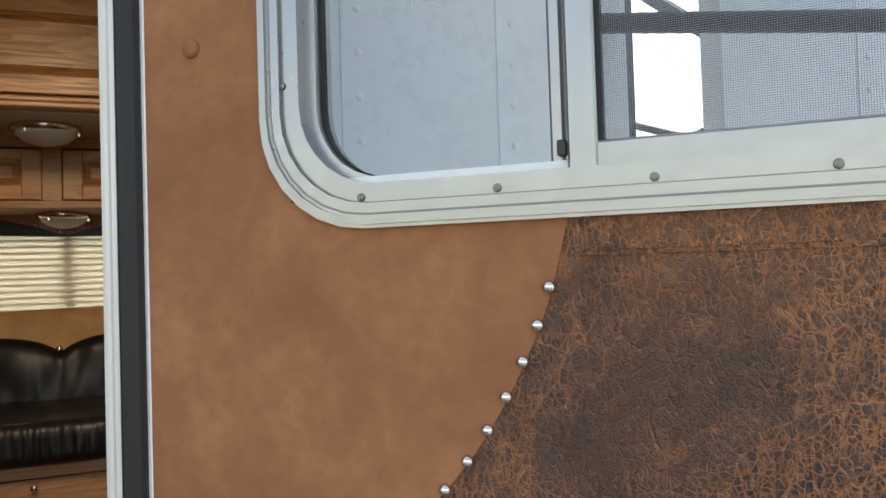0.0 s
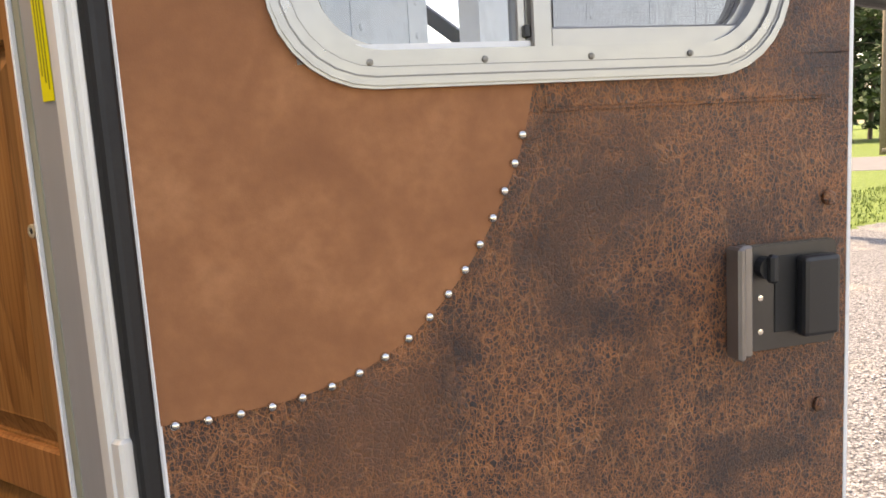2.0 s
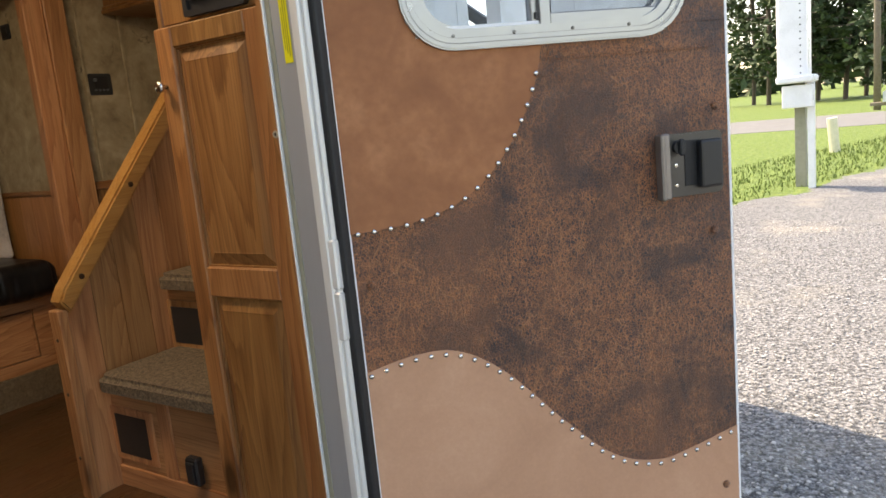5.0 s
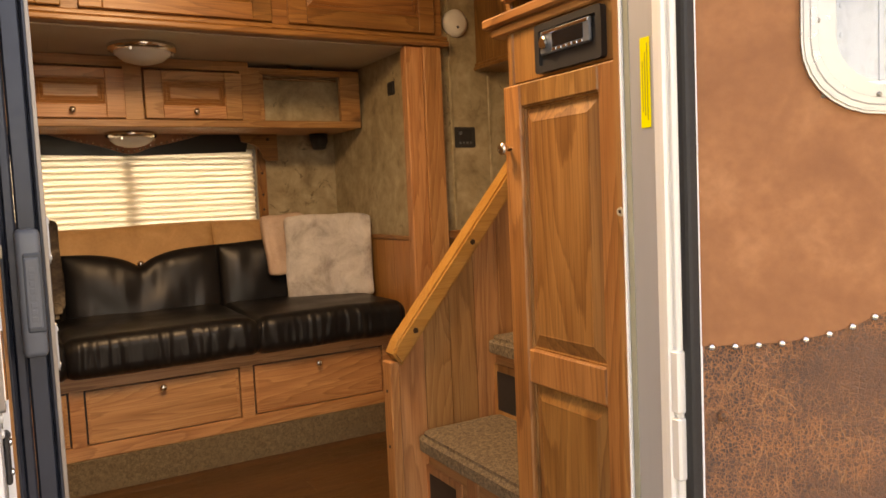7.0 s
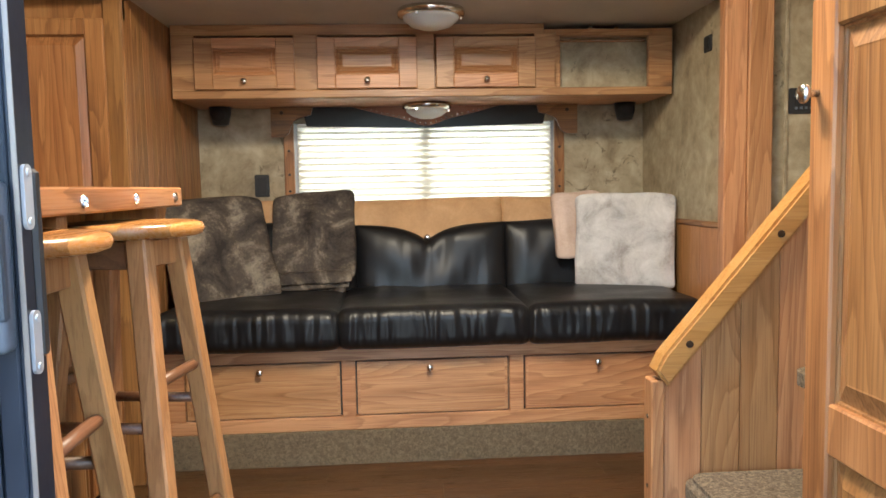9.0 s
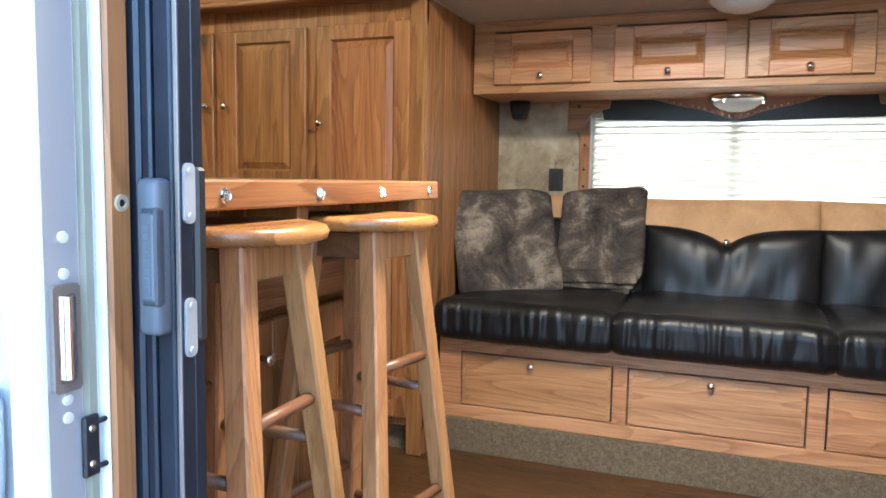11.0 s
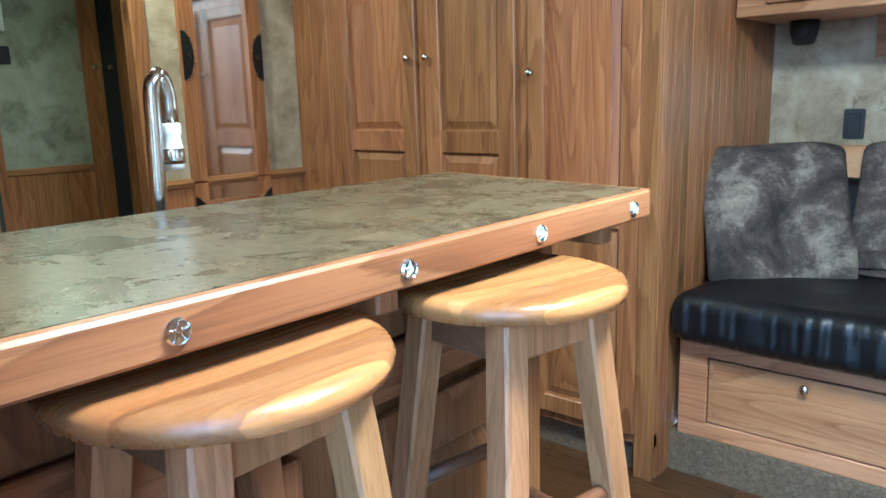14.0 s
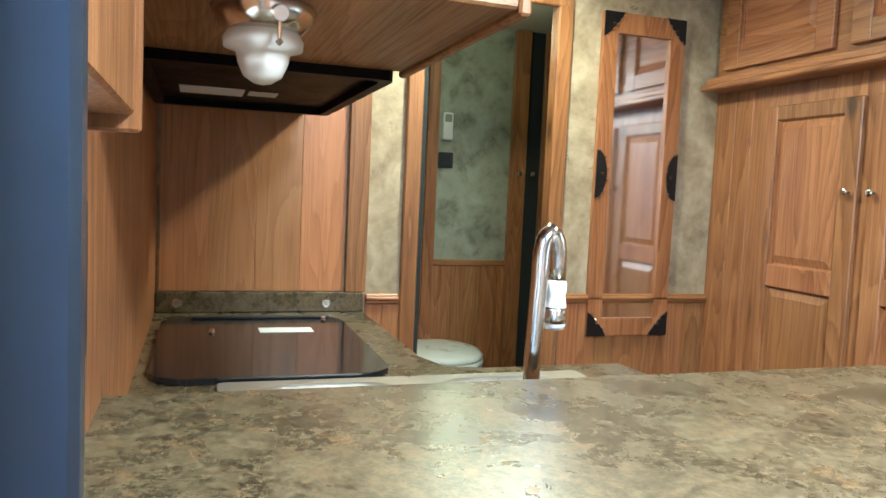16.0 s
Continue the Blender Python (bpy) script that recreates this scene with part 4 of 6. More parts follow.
part("inner_rim", ring_prism(rounded(WX0 + 0.035, WX1 - 0.035, WZ0 + 0.035, WZ1 - 0.035, 0.07), rounded(WX0 + 0.046, WX1 - 0.046, WZ0 + 0.042, WZ1 - 0.042, 0.062), 0.006, 0.034), ALUFRAME, wf)
part("glazing_gasket", ring_prism(rounded(WX0 + 0.0455, WX1 - 0.0455, WZ0 + 0.0415, WZ1 - 0.0415, 0.062), rounded(WX0 + 0.0485, WX1 - 0.0485, WZ0 + 0.0435, WZ1 - 0.0435, 0.059), 0.014, 0.022), RUBBER, wf)
part("mullion", join(box(0.046, 0.057, 0.006, 0.03, WZ0 + 0.04, WZ1 - 0.04, 0.002), box(0.060, 0.082, -0.002, 0.02, WZ0 + 0.034, WZ1 - 0.034, 0.002), box(0.056, 0.061, 0.012, 0.028, WZ0 + 0.05, WZ1 - 0.04, 0)), ALUFRAME, wf)
part("mullion_gasket", box(0.0815, 0.0855, 0.004, 0.016, WZ0 + 0.05, WZ1 - 0.05, 0), RUBBER, wf)
part("screen_rail", join(box(0.08, WX1 - 0.05, -0.001, 0.016, WZ0 + 0.034, WZ0 + 0.055, 0.002), box(0.08, WX1 - 0.05, -0.001, 0.016, WZ1 - 0.055, WZ1 - 0.034, 0.002)), ALUFRAME, wf)
pane = part("pane", box(WX0 + 0.044, 0.05, 0.017, 0.020, WZ0 + 0.04, WZ1 - 0.04, 0), GLASS, wf)
pane.visible_shadow = False
pane = part("pane", box(0.078, WX1 - 0.044, 0.022, 0.025, WZ0 + 0.04, WZ1 - 0.04, 0), GLASS, wf)
pane.visible_shadow = False
part("insect_screen", box(0.083, WX1 - 0.045, 0.008, 0.0085, WZ0 + 0.05, WZ1 - 0.05, 0), SCREEN, wf, "fine grey insect screen")
part("latch_tab", box(0.052, 0.059, 0.0, 0.008, WZ0 + 0.046, WZ0 + 0.058, 0.001), BLACK, wf)
for i in range(5):
    for z in (WZ0 + 0.025, WZ1 - 0.025):
        part("screw", join(lathe([(0.0035, 0), (0.0031, 0.0016), (0.0008, 0.0021)], (-0.106 + 0.1135 * i, -0.0062, z), (0, -1, 0), 12), box(-0.106 + 0.1135 * i - 0.0024, -0.106 + 0.1135 * i + 0.0024, -0.0092, -0.0084, z - 0.0005, z + 0.0005, 0), box(-0.106 + 0.1135 * i - 0.0005, -0.106 + 0.1135 * i + 0.0005, -0.0092, -0.0084, z - 0.0024, z + 0.0024, 0)), SCREWSTEEL, wf) if i < 4 else None
for z in (1.16, 1.32, 1.48):
    for x in (WX0 + 0.021, WX1 - 0.021):
        part("screw", lathe([(0.0035, 0), (0.0031, 0.0016), (0.0008, 0.0021)], (x, -0.0062, z), (0, -1, 0), 12), SCREWSTEEL, wf)
lk = part("lock_plate", prism(rounded(0.286, 0.424, 0.728, 0.851, 0.012, 3), 0.006, pose(0, -0.007, 0), 0.002), LOCKMETAL, dr, "dark steel paddle lock with a side bar")
part("side_bar", join(box(0.276, 0.286, -0.030, -0.004, 0.726, 0.853, 0.003), box(0.286, 0.302, -0.020, -0.004, 0.726, 0.853, 0.003)), PEWTER, lk, "bevelled steel side bar")
part("paddle_well", box(0.338, 0.374, -0.0085, -0.0065, 0.748, 0.836, 0.002), RUBBER, lk)
part("paddle", box(0.364, 0.413, -0.026, -0.008, 0.742, 0.835, 0.006, 2), BLACK, lk, "grey black pull paddle")
part("thumb_turn", join(cyl((0.324, -0.006, 0.825), (0.324, -0.018, 0.825), 0.013), box(0.319, 0.329, -0.028, -0.016, 0.809, 0.841, 0.003)), BLACK, lk)
for z in (0.79, 0.751):
    part("screw", lathe([(0.004, 0), (0.0036, 0.0015), (0.001, 0.002)], (0.319, -0.007, z), (0, -1, 0), 10), NICKEL, lk)

# ---- wardrobe beside the door, with the radio ----
wr = thing("wardrobe_cabinet", (0.6, 0.99, 0), "tall honey timber wardrobe with raised panel door", "cabinet")
part("body", join(box(0.41, 0.79, 0.818, 0.83, 0, 1.94, 0), box(0.41, 0.79, 1.155, 1.168, 0, 1.94, 0.001), box(0.78, 0.79, 0.83, 1.155, 0, 1.94, 0)), WZ, wr)
part("face_frame", join(box(0.392, 0.412, 0.818, 0.858, 0, 1.94, 0.002), box(0.392, 0.412, 1.150, 1.168, 0, 1.94, 0.002), box(0.393, 0.411, 0.858, 1.15, 1.16, 1.275, 0.002), box(0.393, 0.411, 0.858, 1.15, 0, 0.06, 0.002)), WZ, wr)
mw = facing((0.392, 1.162, 0.055), (0, -1, 0), (-1, 0, 0))
cabinet_door(wr, mw, 0.312, 1.10, [(0.06, 0.548), (0.612, 1.058)], (0.018, 0.985), 0.052)
part("shelf_ledge", join(box(0.372, 0.42, 0.83, 1.225, 1.272, 1.292, 0.004), box(0.384, 0.42, 0.83, 1.21, 1.255, 1.272, 0.003)), WY, wr)
mw2 = facing((0.392, 1.16, 1.31), (0, -1, 0), (-1, 0, 0))
cabinet_door(wr, mw2, 0.30, 0.28, [(0.05, 0.23)], (0.27, 0.02), 0.05, ribs=True)
rd = thing("car_stereo", (0.38, 0.98, 1.165), "black car radio with silver face set in the wardrobe", "radio")
mr = facing((0.392, 0.982, 1.207), (0, -1, 0), (-1, 0, 0))
part("bezel", moved(ring_prism(rounded(-0.086, 0.086, -0.042, 0.042, 0.006, 2), rounded(-0.074, 0.074, -0.030, 0.030, 0.004, 2), 0.0, 0.012), mr), BLACK, rd)
part("chassis", moved(box(-0.074, 0.074, -0.001, 0.006, -0.03, 0.03, 0.001), mr), BLACK, rd)
face = part("faceplate", moved(box(-0.070, 0.060, 0.006, 0.013, -0.012, 0.028, 0.003), mr), GREYPLASTIC, rd)
part("display", moved(box(-0.035, 0.045, 0.013, 0.0138, -0.004, 0.020, 0.001), mr), DARKPANE, face)
part("dial", moved(lathe([(0.011, 0), (0.011, 0.008), (0.008, 0.010), (0.001, 0.010)], (-0.052, 0.013, 0.006), (0, 1, 0), 18), mr), CHROME, face)
part("trim_line", moved(box(-0.06, 0.058, 0.013, 0.0145, 0.021, 0.026, 0.001), mr), CHROME, face)
for k in range(6):
    part("button", moved(box(-0.034 + k * 0.0135, -0.024 + k * 0.0135, 0.013, 0.0145, -0.010, -0.0055, 0.0005), mr), CHROME, face)

# ---- stairs to the sleeping nose ----
stw = thing("staircase", (0.9, 1.45, 0), "carpeted timber steps up to the sleeping nose", "stairs")
NR, RISE, RUN, X0 = 3, 0.227, 0.232, 0.482
for k in range(NR):
    z1 = 0.335 + k * RISE
    zb = 0.0 if k == 0 else z1 - RISE
    x = X0 + k * RUN
    yn = 1.52 if k == 2 else 1.172
    part("riser", box(x, x + 0.02, yn, 1.738, zb, z1 - 0.02, 0.002), PY, stw)
    tr = rounded(x - 0.045, x + RUN + 0.02, yn, 1.738, 0.05, 5)
    bm = bmesh.new()
    fc = bm.faces.new([bm.verts.new((a, b, z1 - 0.042)) for a, b in tr])
    r = bmesh.ops.extrude_face_region(bm, geom=[fc])
    bmesh.ops.translate(bm, verts=[q for q in r["geom"] if isinstance(q, bmesh.types.BMVert)], vec=(0, 0, 0.042))
    bmesh.ops.bevel(bm, geom=[e for e in bm.edges if e.verts[0].co.z > z1 - 0.001 and e.verts[1].co.z > z1 - 0.001], offset=0.014, segments=3, affect="EDGES")
    bmesh.ops.triangulate(bm, faces=bm.faces)
    part("carpet_tread", bm, CARPET, stw, "speckled taupe carpet tread")
    vy0, vy1 = (1.585, 1.722) if k == 0 else (1.55, 1.725)
    vz0, vz1 = (0.10, 0.215) if k == 0 else (zb + 0.012, z1 - 0.105)
    part("vent_frame", box(x - 0.006, x + 0.002, vy0 - 0.025, vy1 + 0.02, vz0 - 0.02, vz1 + 0.02, 0.002), PZ, stw)
    part("vent", box(x - 0.0075, x - 0.005, vy0, vy1, vz0, vz1, 0), BLACK, stw, "black vent opening")
part("base_rail", box(X0 - 0.008, X0, 1.172, 1.738, 0.0, 0.06, 0.002), PY, stw)
part("front_stile", box(X0 - 0.007, X0, 1.48, 1.53, 0.06, 0.28, 0.002), PZ, stw)
sl = 1.174
x = 0.405
while x < 1.28:
    w = 0.082
    zt0, zt1 = 0.545 + sl * (x - 0.405), 0.545 + sl * (x + w - 0.405)
    part("plank", prism([(x + 0.001, 0), (x + w - 0.001, 0), (x + w - 0.001, min(zt1, 1.9)), (x + 0.001, min(zt0, 1.9))], 0.022, pose(0, 1.741, 0)), PZ, stw)
    x += w
part("end_post", box(0.378, 0.406, 1.732, 1.778, 0, 0.53, 0.003), PZ, stw)
ca, sa = math.cos(math.atan(sl)), math.sin(math.atan(sl))
part("handrail", prism([(0.384, 0.553), (0.408, 0.52), (1.31, 0.52 + sl * 0.902), (1.28, 0.585 + sl * 0.88), (0.40, 0.585)], 0.055, pose(0, 1.718, 0), 0.006), PINE, stw, "golden sloping handrail board")
for xx in (0.452, 0.64, 0.85):
    part("rail_bolt", lathe([(0.008, 0), (0.007, 0.003), (0.001, 0.004)], (xx, 1.718, 0.582 + sl * (xx - 0.43)), (0, -1, 0), 14), BRONZE, stw)
for z in (0.12, 0.3, 0.45):
    part("post_screw", lathe([(0.005, 0), (0.004, 0.002), (0.001, 0.002)], (0.378, 1.755, z), (-1, 0, 0), 10), BRONZE, stw)
solo("power_outlet", join(box(X0 - 0.03, X0 - 0.006, 1.365, 1.41, 0.075, 0.15, 0.005), box(X0 - 0.036, X0 - 0.028, 1.373, 1.402, 0.085, 0.14, 0.004)), BLACK, "black socket with a plug on the stair riser", "outlet")

# ---- sofa base with drawers ----
sb = thing("drawer_cabinet", (0, 3.0, 0), "honey timber sofa base with three flush drawers", "cabinet")
part("face_frame", join(box(-0.935, 0.93, 2.745, 2.765, 0.356, 0.408, 0.003), box(-0.935, 0.93, 2.745, 2.765, 0.118, 0.166, 0.003), box(-0.935, -0.855, 2.746, 2.765, 0.16, 0.36, 0.002), box(-0.333, -0.287, 2.746, 2.765, 0.16, 0.36, 0.002), box(0.238, 0.288, 2.746, 2.765, 0.16, 0.36, 0.002), box(0.82, 0.93, 2.746, 2.765, 0.16, 0.36, 0.002)), PX, sb)
part("carcass", box(-0.935, 0.93, 2.768, 3.45, 0.118, 0.40, 0), PX, sb)
for a, b in ((-0.855, -0.333), (-0.287, 0.238), (0.288, 0.82)):
    # black backing paints the shade seen in the gaps round each drawer
    part("reveal", box(a + 0.0005, b - 0.0005, 2.7655, 2.7675, 0.1665, 0.3555, 0), BLACK, sb)
    d = part("drawer", join(box(a + 0.006, b - 0.006, 2.7475, 2.765, 0.1715, 0.3515, 0.0025), ring_prism([(a + 0.006, 0.1715), (b - 0.006, 0.1715), (b - 0.006, 0.3515), (a + 0.006, 0.3515)], [(a + 0.016, 0.181), (b - 0.016, 0.181), (b - 0.016, 0.342), (a + 0.016, 0.342)], 2.7455, 2.749)), PX, sb)
    part("knob", lathe(KNOB, ((a + b) / 2 - 0.01, 2.748, 0.328), (0, -1, 0), 16), NICKEL, d, "round nickel knob", True)
solo("plinth", box(-0.96, 0.95, 2.743, 2.80, -0.006, 0.118, 0.003), PLINTH, "olive brown carpet plinth under the sofa base", "plinth", kind="structure")


def cushion(x0, x1, y0, y1, z0, z1, rad, crease, seed, nx=20, mat_wave=0.5, wave=26):
    """A soft block: a superellipse box with pulled, wrinkled front."""
    bm = bmesh.new()
    bmesh.ops.create_cube(bm, size=1)
    bmesh.ops.subdivide_edges(bm, edges=bm.edges[:], cuts=nx, use_grid_fill=True)
    sx, sy, sz = x1 - x0, y1 - y0, z1 - z0
    for v in bm.verts:
        p = Vector((v.co.x * sx, v.co.y * sy, v.co.z * sz))
        h = Vector((sx / 2 - rad, sy / 2 - rad, sz / 2 - rad))
        q = Vector([max(-h[i], min(h[i], p[i])) for i in range(3)])
        d = p - q
        if d.length > 1e-9:
            p = q + d.normalized() * rad
        puff = (1 - (2 * p.x / sx) ** 6) * 0.012
        p.z += puff * (1 if p.z > 0 else 0)
        w = noise.noise(Vector((p.x * wave + seed * 3.1, p.z * 5, p.y * 5))) * crease + noise.noise(Vector((p.x * wave * 2.2 + seed, p.z * 11, p.y * 9))) * crease * mat_wave
        if p.y < -sy / 2 + rad * 1.1:
            p.y += w * (1.2 - 0.9 * abs(p.z / sz))
        p.z += noise.noise(Vector((p.x * 6 + seed, p.y * 6, 2.0))) * 0.006
        v.co = p + Vector(((x0 + x1) / 2, (y0 + y1) / 2, (z0 + z1) / 2))
    return bm


sf = thing("sofa", (0, 3.1, 0.41), "black leather built-in sofa with tan suede scalloped backrest", "sofa")
for i, (a, b) in enumerate(((-0.945, -0.335), (-0.335, 0.30), (0.30, 0.915))):
    part("seat_cushion", cushion(a - (0.017 if i else 0), b + (0.017 if i < 2 else 0), 2.668, 3.24, 0.402, 0.535, 0.048, 0.0055, i, 96, 0.8, 48), SOFA, sf, "gathered black leather seat cushion", True)


def back_cushion(a, b, top, y, puff, seed, z0=0.48, depth=0.09, lean=0.075, nx=40, nz=18):
    bm = bmesh.new()
    gr = []
    for i in range(nx + 1):
        s = i / nx
        x = a + (b - a) * s
        col = []
        for k in range(nz + 1):
            t = k / nz
            z = z0 + (top(x) - z0) * t
            e = (1 - (2 * s - 1) ** 8) * (1 - (2 * t - 1) ** 6)
            w = noise.noise(Vector((x * 9 + seed, z * 7, 0))) * 0.010 + noise.noise(Vector((x * 30 + seed, z * 6, 0))) * 0.004
            col.append(bm.verts.new((x, y - puff * e + lean * t + w * e, z)))
        gr.append(col)
    for i in range(nx):
        for k in range(nz):
            bm.faces.new((gr[i][k], gr[i + 1][k], gr[i + 1][k + 1], gr[i][k + 1]))
    edge = [e for e in bm.edges if e.is_boundary]
    r = bmesh.ops.extrude_edge_only(bm, edges=edge)
    vs = [q for q in r["geom"] if isinstance(q, bmesh.types.BMVert)]
    bmesh.ops.translate(bm, verts=vs, vec=(0, depth, 0))
    return bm


def scallop(x):
    return 0.715 + 0.085 * (1 - math.exp(-abs(x + 0.013) / 0.11)) + 0.006 * math.cos(9 * x)


for i, (a, b) in enumerate(((-0.93, -0.30), (-0.299, 0.304), (0.305, 0.93))):
    part("black_back_cushion", back_cushion(a, b, scallop, 3.22, 0.03, i * 4.0, lean=0.05), SOFA, sf, "black leather scalloped back cushion", True)
for i, (a, b) in enumerate(((-0.93, 0.30), (0.302, 0.93))):
    part("suede_back", back_cushion(a, b, lambda x: 0.888 + 0.004 * math.sin(7 * x), 3.262, 0.02, 20 + i, 0.6, 0.10), SOFATAN, sf, "tan suede upper backrest", True)
part("button", lathe([(0.013, 0), (0.012, 0.004), (0.006, 0.008), (0.001, 0.0085)], (-0.013, 3.238, 0.735), (0, -1, 0), 16), NICKEL, sf, "nickel concho button", True)


def throw_mesh(x0, x1, y0, y1, z0, z1, rad, lean, seed, shear=0.0):
    bm = cushion(x0, x1, y0, y1, z0, z1, rad, 0.012, seed)
    for v in bm.verts:
        t = (v.co.z - z0) / (z1 - z0)
        v.co.y += lean * t + noise.noise(v.co * 7 + Vector((seed, 0, 0))) * 0.016
        v.co.x += noise.noise(v.co * 6 + Vector((0, seed, 0))) * 0.012
        v.co.z += shear * (v.co.x - x0) + noise.noise(v.co * 9 + Vector((0, 0, seed))) * 0.008
    return bm


def throw(name, x0, x1, y0, y1, z0, z1, rad, lean, seed, mat, label, cat, shear=0.0):
    return solo(name, throw_mesh(x0, x1, y0, y1, z0, z1, rad, lean, seed, shear), mat, label, cat, smooth=True)


tp = throw("throw_pillow", -0.205, 0.205, -0.022, 0.022, 0.0, 0.365, 0.018, 0.14, 3, FURDARK, "square dark brown faux fur pillow in the sofa corner", "pillow")
tp.matrix_world = pose(-0.755, 3.0, 0.533, 0, 0, 35) @ Matrix.Translation((0, 0.06, 0))
ft = thing("folded_throw", (-0.46, 3.16, 0.53), "dark brown plush throw folded over the backrest", "blanket")
part("upper_fold", throw_mesh(-0.625, -0.30, 3.145, 3.195, 0.575, 0.905, 0.015, 0.13, 5, 0.05), FURDARK, ft, "", True)
part("under_fold", throw_mesh(-0.62, -0.322, 3.165, 3.215, 0.562, 0.89, 0.015, 0.13, 9, 0.05), FURDARK, ft, "", True)
for k in range(3):
    part("lower_fold", throw_mesh(-0.62 + 0.004 * k, -0.335 + 0.010 * k, 3.125 - 0.006 * k, 3.175, 0.53 + 0.02 * k, 0.562 + 0.022 * k, 0.009, 0.02, 6 + k, 0.02), FURDARK, ft, "", True)
tp = throw("throw_pillow", -0.19, 0.19, -0.024, 0.024, 0.0, 0.355, 0.018, 0.03, 7, FURPALE, "square cream faux fur pillow on the sofa", "pillow")
tp.matrix_world = pose(0.745, 3.085, 0.53, 0, 0, -22)
throw("folded_throw", 0.495, 0.70, 3.14, 3.19, 0.645, 0.895, 0.014, 0.09, 8, FURPINK, "pinkish plush throw behind the cream pillow", "blanket")

# ---- rear window with blind and valance ----
w1 = thing("window_1", (0, 3.48, 0.86), "slide-out window with cream pleated blind", "window", kind="structure")
part("window_frame", ring_prism([(-0.56, 0.80), (0.555, 0.80), (0.555, 1.215), (-0.56, 1.215)], [(-0.535, 0.825), (0.53, 0.825), (0.53, 1.20), (-0.535, 1.20)], 3.485, 3.52), ALUFRAME, w1)
part("meeting_stile", box(-0.02, 0.015, 3.49, 3.515, 0.82, 1.20, 0.002), ALUFRAME, w1)
pn = part("pane", box(-0.54, 0.535, 3.50, 3.503, 0.82, 1.205, 0), GLASS, w1)
pn.visible_shadow = False
for a, b in ((-0.602, -0.56), (0.555, 0.597)):
    ft = part("casing", box(a, b, 3.458, 3.476, 0.80, 1.26, 0.003), WZ, w1)
    for z in (0.93, 1.10, 1.0):
        part("screw", lathe([(0.006, 0), (0.005, 0.003), (0.001, 0.004)], ((a + b) / 2, 3.458, z), (0, -1, 0), 10), BRONZE, ft)
NB = 15
for k in range(NB):
    z = 0.815 + k * 0.0265
    bm = prism([(0, 0), (0, 0.0005), (0.010, 0.0138), (0, 0.0262), (0, 0.0267), (0.0112, 0.0138)], 1.085, I4)
    moved(bm, Matrix(((0, 1, 0, -0.545), (-1, 0, 0, 3.48), (0, 0, 1, z), (0, 0, 0, 1))))
    part("blind_pleat", bm, BLIND, w1)
    part("blind_fold", box(-0.545, 0.54, 3.4625, 3.464, z + 0.009, z + 0.0185, 0), BLIND, w1)
# added emissive sheet lights the blind from behind in place of the sky
solo("daylight_backdrop", box(-2.2, 2.2, 4.4, 4.42, -0.4, 2.4, 0), GLOW, "glowing sheet standing in for hazy daylight beyond the rear window", "backdrop", kind="structure")
vl = thing("window_valance", (0, 3.44, 1.19), "black valance board with studded brown leather apron and timber brackets", "valance")
low = spline([(-0.50, 1.20), (-0.3, 1.195), (0.0, 1.188), (0.3, 1.195), (0.5, 1.20)], 6)
part("board", prism([*low, (0.52, 1.285), (-0.52, 1.285)], 0.02, pose(0, 3.432, 0)), SOFA, vl, "black padded board")
ap = spline([(-0.33, 1.283), (-0.20, 1.248), (-0.10, 1.225), (0.0, 1.196), (0.10, 1.225), (0.20, 1.248), (0.33, 1.283)], 8)
part("apron", prism([*ap, (0.33, 1.285)], 0.006, pose(0, 3.426, 0)), VAL, vl, "brown leather apron")
s2 = finish(lathe([(0.0062, 0), (0.005, 0.0035), (0.001, 0.005)], (0, 0, 0), (0, -1, 0), 8), "stud", NICKEL, None, True)
for x, z in along(ap, 0.0235, 0.01):
    ob = new("stud", s2)
    ob.parent, ob.location = vl, Vector((x, 3.426, z + 0.008)) - ORG[vl]
for s in (-1, 1):
    br = spline([(0.48, 1.245), (0.52, 1.235), (0.555, 1.215), (0.575, 1.17), (0.60, 1.155)], 5)
    o = [(s * x, z) for x, z in [*br, (0.645, 1.155), (0.645, 1.285), (0.47, 1.285)]]
    b = part("bracket", prism(o, 0.024, pose(0, 3.415, 0), 0.002), WX, vl, "shaped timber bracket")
    part("bolt", lathe([(0.008, 0), (0.006, 0.003), (0.001, 0.004)], (s * 0.60, 3.415, 1.255), (0, -1, 0), 12), BRONZE, b)


def dome(name, at, r, lit, label, drop=0.055):
    """A round ceiling lamp: metal pan, glass dome and finial."""
    t = thing(name, at, label, "ceiling lamp", "dome lamps")
    part("pan", lathe([(r, 0.0), (r * 1.03, -0.008), (r * 1.0, -0.02), (r * 0.86, -0.026), (r * 0.8, -0.024)], at, (0, 0, 1), 32), NICKEL, t, "brushed nickel pan", True)
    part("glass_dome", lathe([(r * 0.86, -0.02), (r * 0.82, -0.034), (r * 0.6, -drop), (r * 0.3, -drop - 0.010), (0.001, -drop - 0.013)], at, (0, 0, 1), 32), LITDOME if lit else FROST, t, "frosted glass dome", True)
    for a in (0, 120, 240):
        part("clip", box(at[0] + r * 0.9 * math.cos(radians(a)) - 0.004, at[0] + r * 0.9 * math.cos(radians(a)) + 0.004, at[1] + r * 0.9 * math.sin(radians(a)) - 0.004, at[1] + r * 0.9 * math.sin(radians(a)) + 0.004, at[2] - 0.034, at[2] - 0.018, 0.001), NICKEL, t)
    return t


